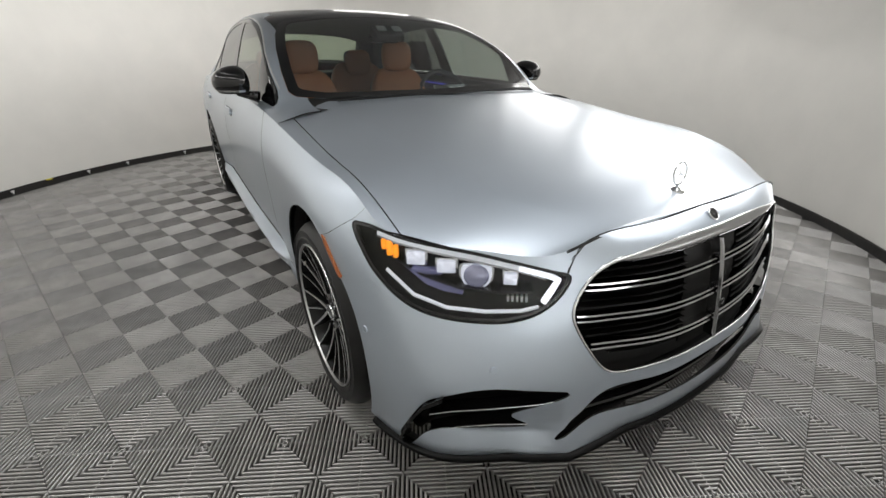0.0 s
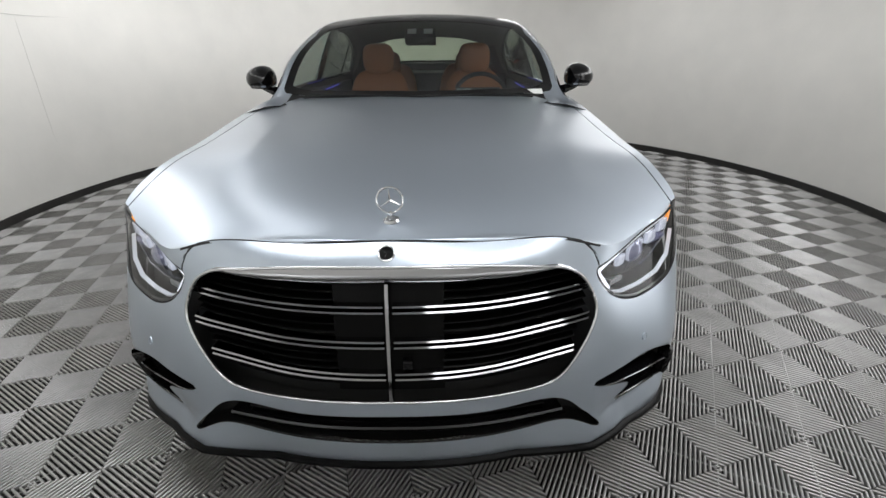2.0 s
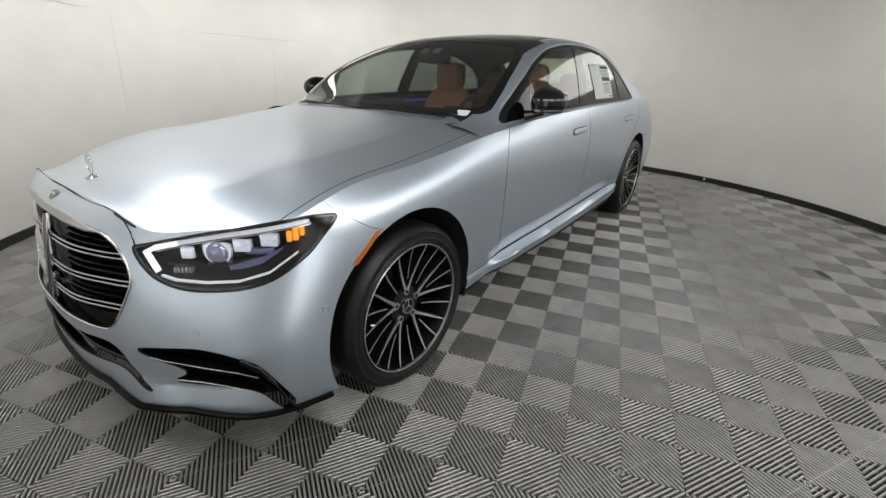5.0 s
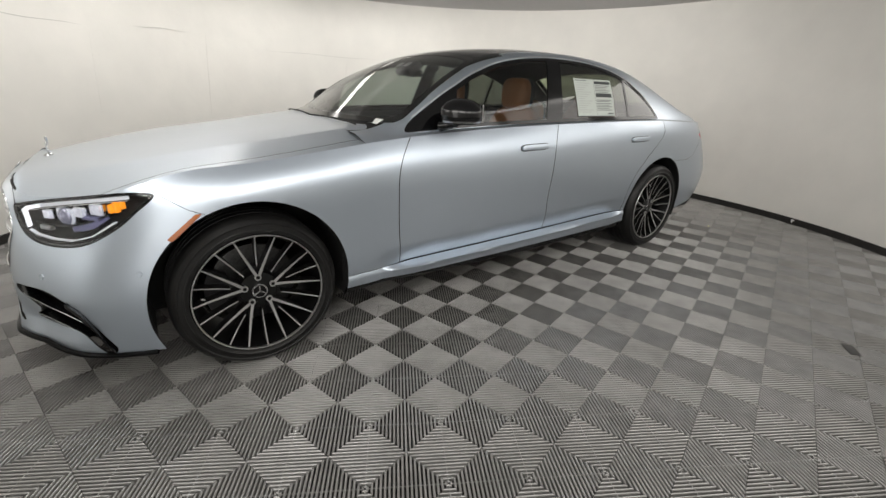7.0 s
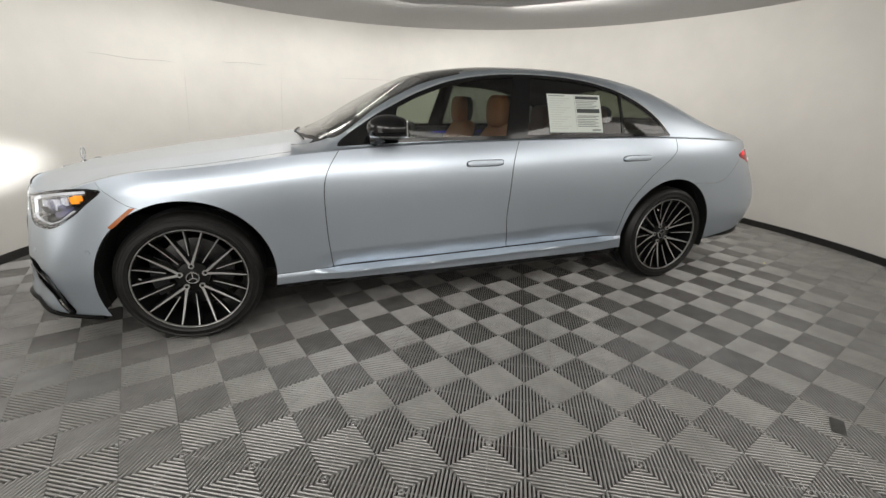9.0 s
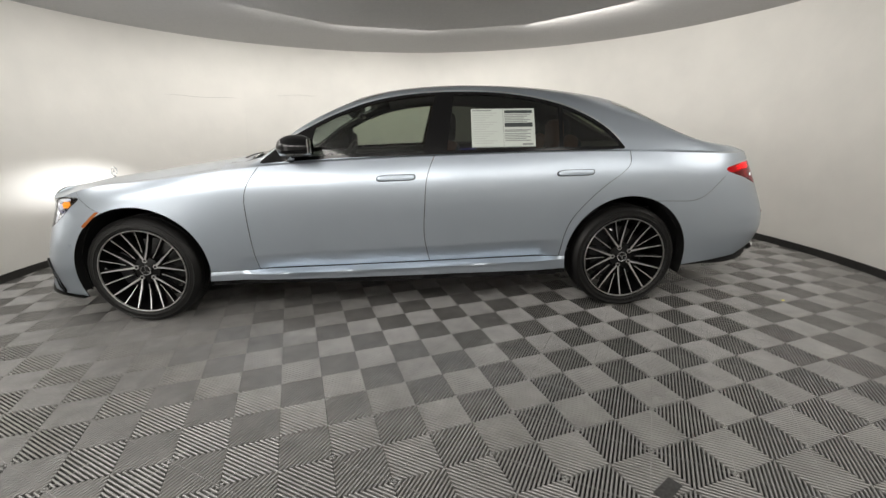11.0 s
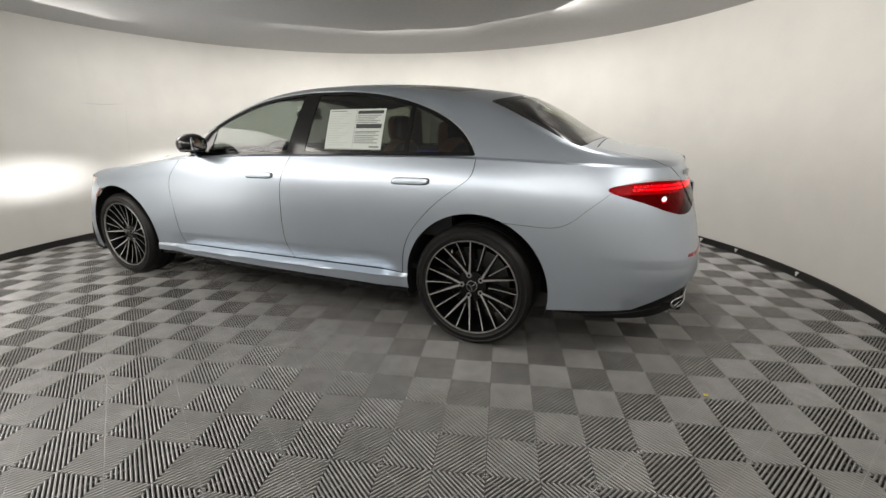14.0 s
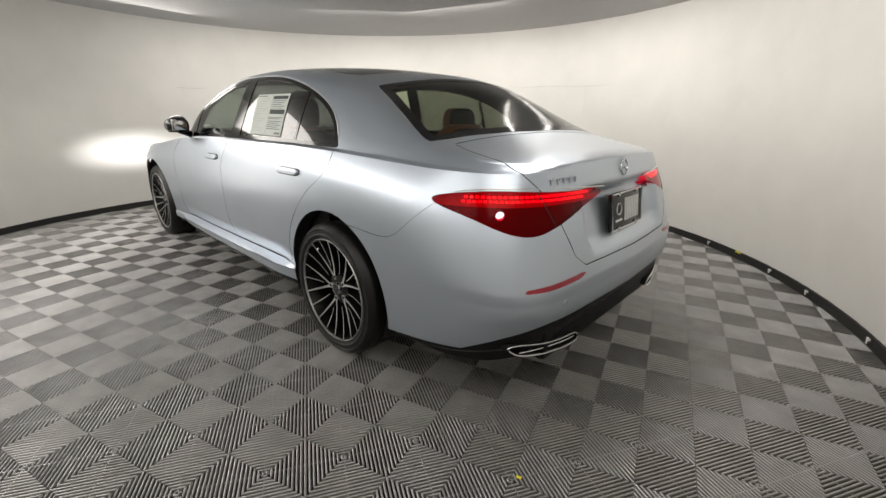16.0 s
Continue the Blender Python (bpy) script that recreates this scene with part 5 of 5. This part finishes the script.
for flip in (0, 1):
    f = mirrored if flip else (lambda m: m)
    t = new("tail_light")
    t.parent = car
    tagged(t, "lit red wedge-shaped tail light")
    link("lens", f(cut(TAIL_SKIN, tl)), RED_GLASS, t, "clear red lens")
    link("housing", f(shifted(cut(TAIL_SKIN, shrunk(tl, -0.02), lambda V: V[:, 2] - 0.912), (0.040, -0.034, 0))), RED, t, "red upper lamp body")
    link("lower_housing", f(shifted(cut(TAIL_SKIN, shrunk(tl, -0.02), lambda V: 0.914 - V[:, 2]), (0.032, -0.027, 0))), DARK_RED, t, "dark red lower lamp body")
    cut_line = np.array([from_tail(u, v)[0] + np.array((*RA, 0)) * 0.001 for u, v in ((-1.235, 0.978), (-1.265, 0.93), (-1.30, 0.868), (-1.315, 0.846))])
    link("lamp_joint", f(tube(cut_line, 0.0022, 6)), DARK, t, "dark joint between boot and wing halves")
    for row, (z0, u0, u1) in enumerate(((0.957, -0.97, -1.49), (0.941, -0.96, -1.46))):
        for k in range(26):
            u = u0 + (u1 - u0) * k / 25
            h, n = from_tail(u, z0 - 0.02 * abs((u + 1.2) / 0.35) ** 2 * 0.3)
            c = h - np.array((*RA, 0)) * 0.014
            link("led_cell", f(box(*c, 0.006, 0.013, 0.009, 0, Matrix.Rotation(math.atan2(RA[1], RA[0]), 4, "Z"))), RED_LIT, t, smooth=False)
    link("reverse_lamp", f(moved(lathe([(0.0, 0.006), (0.012, 0.004), (0.017, 0.0)], 16), Matrix.Translation(from_tail(-1.09, 0.893)[0] - np.array((*RA, 0)) * 0.002) @ Matrix.Rotation(math.atan2(RA[1], RA[0]) - math.pi / 2, 4, "Z"))), DRL, t, "small white lamp")
    top = np.array([from_tail(u, z)[0] + np.array((*RA, 0)) * 0.002 for u, z in ((-0.93, 0.975), (-1.02, 0.986), (-1.10, 0.989), (-1.2, 0.988), (-1.35, 0.981), (-1.5, 0.971), (-1.6, 0.962))])
    link("bright_trim", f(tube(top, 0.0035, 6)), SATIN, t, "slim bright trim above the lamp")
    refl = cut(SIDE, lambda V: np.where(V[:, 0] < -2.2, inside([(-1.170, 0.621), (-1.186, 0.635), (-1.45, 0.650), (-1.475, 0.645), (-1.44, 0.628), (-1.28, 0.620)])(rear_uv(V)), -1))
    link("rear_reflector", f((refl[0] + np.array((*RA * 0.003, 0)), refl[1])), REFLECTOR, car, "slim red reflector", solid=0.003)
diff = cut(SIDE, lambda V: -2.02 - V[:, 0], minus(lambda V: V[:, 2] - np.interp(-V[:, 0], [1.9, 2.45, 2.62, 2.72, 2.76], [0.27, 0.34, 0.43, 0.475, 0.485]) + 0.004))
link("diffuser", joined(both(shifted(diff, (0.006, 0, 0))), box(-2.55, 0, 0.36, 0.30, 1.30, 0.16, 0.02)), PLASTIC, car, "black rear diffuser")
low_r = outline(RINGS[0])(np.linspace(0.6, 1, 200))
low_r = low_r[low_r[:, 0] < -2.05]
tail_line_pts = np.vstack([low_r, (low_r * (1, -1, 1))[::-1][1:]])
lip = ribbon(tail_line_pts, [(-0.004, 0.012), (0.002, 0.0), (-0.006, -0.045), (-0.12, -0.070), (-0.12, 0.01)])
grow = np.clip((-2.15 - lip[0][:, 0]) / 0.40, 0.12, 1)
rise = np.interp(-lip[0][:, 0], -tail_line_pts[:len(low_r), 0], low_r[:, 2])
lip[0][:, 2] = rise + (lip[0][:, 2] - rise) * grow
link("diffuser_lip", lip, PLASTIC, car, "black lower lip", sharp=30)
for flip in (0, 1):
    f = mirrored if flip else (lambda m: m)
    ex = new("exhaust_trim")
    ex.parent = car
    tagged(ex, "chrome trapezoid exhaust trim")
    out = smooth_loop([(0.800, 0.388), (0.62, 0.362), (0.452, 0.352), (0.425, 0.310), (0.60, 0.314), (0.760, 0.338)], 4)
    x = lambda y: -2.730 + 0.085 * np.clip((y - 0.40) / 0.38, 0, 1.1) ** 2
    P = np.array([(x(y), y, z) for y, z in out])
    link("rim", f(tube(P, 0.0048, 8, True)), CHROME, ex, "polished chrome rim")
    c = P.mean(0)
    link("opening", f(joined((np.vstack([P, P + (0.10, 0, 0)]), [(i, (i + 1) % len(P), len(P) + (i + 1) % len(P), len(P) + i) for i in range(len(P))]), (P + (0.06, 0, 0), [tuple(range(len(P)))]))), DARK, ex, "dark opening")
    link("slat", f(tube([(x(y) + 0.004, y, 0.340 + 0.05 * (y - 0.6)) for y in np.linspace(0.45, 0.76, 8)], 0.004, 6)), CHROME, ex, "chrome crossbar")

plate = new("number_plate")
plate.parent = car
tagged(plate, "black plate holder with white barred plate")
tilt = Matrix.Translation((-2.712, 0.025, 0.836)) @ Matrix.Rotation(radians(7), 4, "Y")
set_plate = lambda mesh: moved(mesh, tilt)
link("holder", set_plate(box(0.0, 0.0, 0.0, 0.020, 0.345, 0.172, 0.006)), GLOSS_BLACK, plate, "gloss black holder")
link("rim", set_plate(tube([(-0.011, y, v) for y, v in ((-0.168, -0.082), (0.168, -0.082), (0.168, 0.082), (-0.168, 0.082))], 0.0045, 6, True)), SATIN, plate)
for k in range(8):
    link("white_bar", set_plate(box(-0.0115, 0.030 - 0.0215 * k, 0.002, 0.004, 0.0115, 0.104)), PAPER, plate, smooth=False)
link("round_badge", set_plate(tube([(-0.012, 0.100 + 0.026 * math.cos(q), 0.012 + 0.026 * math.sin(q)) for q in np.linspace(0, 2 * math.pi, 20, endpoint=False)], 0.0035, 6, True)), SATIN, plate)
link("grey_bar", set_plate(box(-0.0115, 0.100, -0.040, 0.003, 0.07, 0.010)), SATIN, plate, smooth=False)
for y in (-0.1, 0.1):
    for v in (-0.079, 0.079):
        link("screw", set_plate(moved(lathe([(0.0, 0.004), (0.010, 0.003), (0.012, 0.0)], 10), Matrix.Translation((-0.013, y, v)) @ Matrix.Rotation(math.pi / 2, 4, "Z"))), CHROME, plate)


def from_back(y, z):
    return on_skin((-4, y, z), (1, 0, 0))


for k, w in enumerate((0.020, 0.018, 0.020, 0.018, 0.018)):
    h, n = from_back(0.575 - 0.034 * k, 1.008)
    link("model_bar", box(*(h + n * 0.002), 0.005, w, 0.024, 0.001, Matrix.Rotation(0.35, 4, "Z")), CHROME, car, smooth=False)


def emblem(name, c, normal, r, parent=car, label="", t=0.004):
    e = new(name)
    e.parent = parent
    tagged(e, label)
    m = Matrix.Translation(c) @ Vector((0, 1, 0)).rotation_difference(Vector(normal)).to_matrix().to_4x4()
    ringm = tube([(r * math.cos(a), 0, r * math.sin(a)) for a in np.linspace(0, 2 * math.pi, 36, endpoint=False)], t, 8, True)
    link("ring", moved(ringm, m), CHROME, e)
    for k in range(3):
        a = math.radians(90 + 120 * k)
        arm = [(0.30 * t, 0), (0, 0.7 * t), (-0.3 * t, 0)]
        V = np.array([(0.11 * r * math.cos(a + math.pi / 3), 0, 0.11 * r * math.sin(a + math.pi / 3)), (0, t * 0.9, 0), (0.11 * r * math.cos(a - math.pi / 3), 0, 0.11 * r * math.sin(a - math.pi / 3)), (0, -t * 0.9, 0), (r * math.cos(a), 0, r * math.sin(a))])
        link("arm", moved((V, [(0, 1, 4), (1, 2, 4), (2, 3, 4), (3, 0, 4)]), m), CHROME, e, smooth=False)
    return e, m


orn, m = emblem("bonnet_ornament", (2.312, 0, 0.928), (1, 0, 0.08), 0.034, label="upright chrome ring ornament on the bonnet", t=0.0028)
link("base", joined(moved(lathe([(0.0, 0.010), (0.008, 0.009), (0.014, 0.004), (0.021, 0.001), (0.024, -0.006)], 24), Matrix.Translation((2.312, 0, 0.877)) @ Matrix.Rotation(math.pi / 2 + 0.1, 4, "X")), tube([(2.312, 0, 0.880), (2.312, 0, 0.898)], 0.004, 8)), CHROME, orn, "chrome ornament base")
bdg, m = emblem("nose_badge", Vector((2.436, 0, 0.836)), (0.75, 0, 0.66), 0.019, label="small round chrome badge on the nose", t=0.0025)
link("disc", moved(lathe([(0.0, 0.001), (0.018, 0.001), (0.020, -0.003)], 24), m), GLOSS_BLACK, bdg)
bdg, m = emblem("boot_badge", from_back(0.0, 1.025)[0] + (-0.006, 0, 0), (-1, 0, 0.2), 0.036, label="chrome ring badge on the boot lid", t=0.004)

# ---------------------------------------------------------------- wipers, dash tag
for y0, y1, x0, x1 in ((0.62, 0.02, 0.965, 1.01), (0.02, -0.60, 1.01, 0.965)):
    pts = [(x0 + (x1 - x0) * s + 0.01, y0 + (y1 - y0) * s, 0) for s in np.linspace(0, 1, 10)]
    pts = [(x, y, float(mid_z(x) - (mid_z(x) - rail_z(x)) * (abs(y) / rail_y(x)) ** 2.3) + 0.012) for x, y, _ in pts]
    link("wiper", tube(pts, 0.0045, 6), PLASTIC, car, "black windscreen wiper")

# ---------------------------------------------------------------- cabin
cabin = new("interior")
cabin.parent = car
tagged(cabin, "tan leather cabin with dark dashboard")
dash = []
for y in np.linspace(-0.74, 0.74, 30):
    b = 0.02 * (abs(y) / 0.74) ** 2
    dash.append([(0.93 - 6 * b, y, 0.985), (0.80 - 3 * b, y, 1.035 - 0.3 * b), (0.62, y, 1.045), (0.52, y, 1.02), (0.47, y, 0.95), (0.50, y, 0.80), (0.55, y, 0.60)])
link("dashboard", sheet(np.array(dash)), TRIM, cabin, "dark dashboard")
link("instrument_screen", box(0.475, 0.37, 1.015, 0.012, 0.28, 0.11, 0.004, Matrix.Rotation(-0.2, 4, "Y")), GLOSS_BLACK, cabin)
link("centre_screen", box(0.44, 0.0, 0.90, 0.015, 0.25, 0.28, 0.006, Matrix.Rotation(-0.5, 4, "Y")), GLOSS_BLACK, cabin)
link("centre_console", box(0.0, 0, 0.62, 0.95, 0.24, 0.22, 0.04), TRIM, cabin)
mw = Matrix.Translation((0.33, 0.40, 0.985)) @ Matrix.Rotation(radians(-25), 4, "Y") @ Matrix.Rotation(math.pi / 2, 4, "Z")
link("steering_wheel", joined(moved(tube([(0.182 * math.cos(a), 0, 0.172 * math.sin(a)) for a in np.linspace(0, 2 * math.pi, 40, endpoint=False)], 0.015, 8, True), mw), moved(blob(0, 0, -0.01, 0.07, 0.03, 0.05, 0.7), mw), moved(tube([(-0.17, 0, 0), (0.17, 0, 0)], 0.011, 6), mw)), TRIM, cabin, "dark steering wheel")
for z in (0.011, -0.001):
    link("wheel_trim", moved(tube([(0.075 * s, -0.006, -0.02 * s + z - 0.008) for s in np.linspace(0.9, 2.2, 5)], 0.003, 5), mw), CHROME, cabin) if z > 0 else None


def seat(name, x, y, back_w, parent, rest=True):
    s = new(name)
    s.parent = parent
    tagged(s, "tan leather seat")
    lean = Matrix.Rotation(radians(-20), 4, "Y")
    drop = 0.55 if name == "front_seat" else 0.58
    link("seat_cushion", blob(x + 0.24, y, 0.60, 0.27, back_w * 0.5, 0.10, 0.45), LEATHER, s)
    b = blob(0, 0, 0.30, 0.075, back_w * 0.5, 0.33, 0.50, 36, 24)
    V = b[0].copy()
    V[:, 0] += 0.025 * np.abs(V[:, 1] / (back_w * 0.5)) ** 2
    V[:, 1] *= 1 - 0.22 * np.clip(V[:, 2] / 0.63, 0, 1) ** 2
    link("backrest", moved((V, b[1]), Matrix.Translation((x, y, drop)) @ lean), LEATHER, s)
    link("back_shell", moved((V * (0.8, 1.0, 1.0) + (-0.03, 0, -0.01), b[1]), Matrix.Translation((x, y, drop)) @ lean), TRIM, s, "dark seat back shell")
    if rest:
        hx, hz = (x - 0.155, 1.245) if name == "front_seat" else (x - 0.12, 1.185)
        link("headrest", blob(hx + 0.012, y, hz - 0.012, 0.055, 0.125, 0.112, 0.6), LEATHER, s, "tan leather headrest")
        link("headrest_back", blob(hx - 0.034, y, hz - 0.008, 0.05, 0.120, 0.108, 0.6), TRIM, s, "dark headrest back")
        for dy in (-0.06, 0.06):
            link("headrest_post", tube([(hx, y + dy, hz - 0.16), (hx, y + dy, hz - 0.05)], 0.006, 6), CHROME, s)


seat("front_seat", -0.255, 0.40, 0.54, cabin), seat("front_seat", -0.255, -0.375, 0.54, cabin)
seat("rear_seat", -1.14, 0.40, 0.62, cabin), seat("rear_seat", -1.14, -0.40, 0.62, cabin)
link("parcel_shelf", box(-1.75, 0, 1.075, 0.72, 1.36, 0.02, 0.005), TRIM, cabin)
link("cabin_floor", box(-0.4, 0, 0.40, 2.4, 1.70, 0.03), TRIM, cabin)
for y in (0.835, -0.835):
    link("door_trim", box(-0.35, y, 0.82, 2.2, 0.03, 0.42, 0.012), TRIM, cabin, "dark door trim")
    link("armrest", box(-0.25, y * 0.955, 0.80, 0.7, 0.07, 0.06, 0.02), LEATHER, cabin)
for y in (0.80, -0.80):
    link("light_strip", tube([(-0.28, y, 1.012), (-0.50, y * 1.005, 1.015), (-0.80, y * 1.01, 1.02)], 0.004, 6), BLUE_LIT, cabin, "glowing blue ambient light strip")
link("rear_bulkhead", box(-1.42, 0, 0.78, 0.04, 1.6, 0.58, 0.01), TRIM, cabin)
link("mirror_inside", box(0.24, 0.0, 1.342, 0.03, 0.20, 0.050, 0.012, Matrix.Rotation(0.2, 4, "Y")), GLOSS_BLACK, cabin, "dark inside mirror")
link("sensor_pod", box(0.285, 0.0, 1.372, 0.12, 0.20, 0.05, 0.015, Matrix.Rotation(0.55, 4, "Y")), PLASTIC, cabin, "black sensor pod")
for y in (-0.052, 0.052):
    link("camera_window", box(0.322, y, 1.398, 0.050, 0.056, 0.006, 0.002, Matrix.Rotation(0.55, 4, "Y")), SATIN, cabin, "pale camera window in the pod")
lining = cut(UPPER, lambda V: V[:, 2] - 1.36, lambda V: 0.05 - V[:, 0], lambda V: V[:, 0] + 1.62, minus(dlo))
ring_trim = cut(UPPER, shrunk(dlo, -0.10), minus(shrunk(dlo, 0.022)), lambda V: -0.5 - V[:, 0], lambda V: V[:, 2] - 1.10, minus(shrunk(RW, -0.01)))
for lining_side in (ring_trim, mirrored(ring_trim)):
    link("pillar_lining", (lining_side[0] * (1, 0.972, 1) - (0, 0, 0.006), lining_side[1]), TRIM, cabin, "dark rear pillar lining", weld=0.001)
link("headlining", both((lining[0] * (1, 0.985, 1) - (0, 0, 0.022), lining[1])), TRIM, cabin, "dark headlining", weld=0.001)
tag = link("dash_tag", box(0.868, 0.640, 1.074, 0.045, 0.105, 0.003, 0, Matrix.Rotation(0.5, 4, "Y")), PAPER, cabin, "white paper tag on the dashboard", smooth=False)


# ---------------------------------------------------------------- small things in the room
def at_wall(deg, inset=0.03, z=0.0):
    q = radians(deg)
    r = float(room_r(deg)) - inset
    return Matrix.Translation((ROOM_X + r * math.cos(q), ROOM_Y + r * math.sin(q), z)) @ Matrix.Rotation(q, 4, "Z")


def cable_clip(deg):
    clip_thing = new("cable_clip")
    tagged(clip_thing, "small white plastic clip on the black base strip", "clip", group="clips along the wall")
    link("clip_base", moved(box(0, 0, 0.046, 0.010, 0.030, 0.016, 0.003), at_wall(deg)), WHITE, clip_thing)
    link("clip_tab", moved(box(-0.004, 0.0, 0.030, 0.006, 0.012, 0.022, 0.002), at_wall(deg)), WHITE, clip_thing)


for deg in (-127.5, -140.1, -147.2, -158.6, 158.9):
    cable_clip(deg)
tape = link("tape_piece", moved(box(0, 0, 0.062, 0.012, 0.060, 0.014, 0.003), at_wall(-133.5, 0.026)), YELLOW)
tagged(tape, "torn bit of yellow tape on the base strip", "tape")
mark = link("rubber_mark", moved(box(0, 0, 0.0015, 0.110, 0.050, 0.002, 0.0008), Matrix.Translation((-1.07, 2.51, 0)) @ Matrix.Rotation(0.6, 4, "Z")), SCUFF)
tagged(mark, "small black rubber scuff piece lying on the floor tiles", "scuff")
scrap = link("paper_scrap", moved(box(0, 0, 0.0015, 0.020, 0.012, 0.002, 0.0006), Matrix.Translation((-2.82, 0.97, 0)) @ Matrix.Rotation(0.3, 4, "Z")), YELLOW)
tagged(scrap, "tiny yellow scrap lying on the floor tiles", "scrap")

# ---------------------------------------------------------------- floor tiles
TILE_SIZE, TILE_TURN, TILE_X, TILE_Y = 0.3992, radians(16.237), -0.0566, 0.1358


def tile_mesh():
    """One square tile: four quarters of slanting ribs round its middle, each with a cross bar beneath."""
    q = TILE_SIZE / 2
    D = q * math.sqrt(2)
    ribs, deep = 19, 0.0150
    pitch = D / ribs
    wide = pitch * 0.57
    V, F = [], []

    def add(points, faces):
        n = len(V)
        V.extend(points)
        F.extend(tuple(i + n for i in f) for f in faces)

    for quarter in range(4):
        c, s = math.cos(quarter * math.pi / 2), math.sin(quarter * math.pi / 2)
        put = lambda a, b, z: ((a - b) / math.sqrt(2) * c - (a + b) / math.sqrt(2) * s, (a - b) / math.sqrt(2) * s + (a + b) / math.sqrt(2) * c, z)
        for k in range(ribs):
            mid, run = (k + 0.5) * pitch, []
            for u, z in ((-1.03, -deep), (-1, -0.0040), (-0.90, -0.0022), (-0.55, -0.0007), (0, 0), (0.55, -0.0007), (0.90, -0.0022), (1, -0.0040), (1.03, -deep)):
                d = mid + u * wide / 2
                half = max(min(d, D - d) - 0.0012, 0.0002)
                run += [put(d, -half, z), put(d, half, z)]
            add(run, [(2 * m + 1, 2 * m, 2 * m + 2, 2 * m + 3) for m in range(8)])
        b = 0.0018
        add([put(0.004, -b, -0.0030), put(0.004, b, -0.0030), put(D - 0.004, b, -0.0030), put(D - 0.004, -b, -0.0030)], [(1, 0, 3, 2)])
    me = bpy.data.meshes.new("floor_tile")
    me.from_pydata(V, [], F)
    me.materials.append(TILE)
    me.shade_smooth()
    me.set_sharp_from_angle(angle=radians(50))
    return me


TILE_MESH = tile_mesh()
turn = Matrix.Rotation(TILE_TURN, 4, "Z")
for i in range(-11, 12):
    for j in range(-11, 12):
        p = Matrix.Translation((TILE_X, TILE_Y, 0)) @ turn @ Vector((i * TILE_SIZE, j * TILE_SIZE, 0))
        if math.hypot(p.x - ROOM_X, p.y - ROOM_Y) < float(room_r(math.degrees(math.atan2(p.y - ROOM_Y, p.x - ROOM_X)))) + 0.20:
            tile = new("floor_tile", TILE_MESH)
            tile.matrix_basis = Matrix.Translation((p.x, p.y, random.uniform(-0.0006, 0.0003))) @ turn
            tile.parent = floor
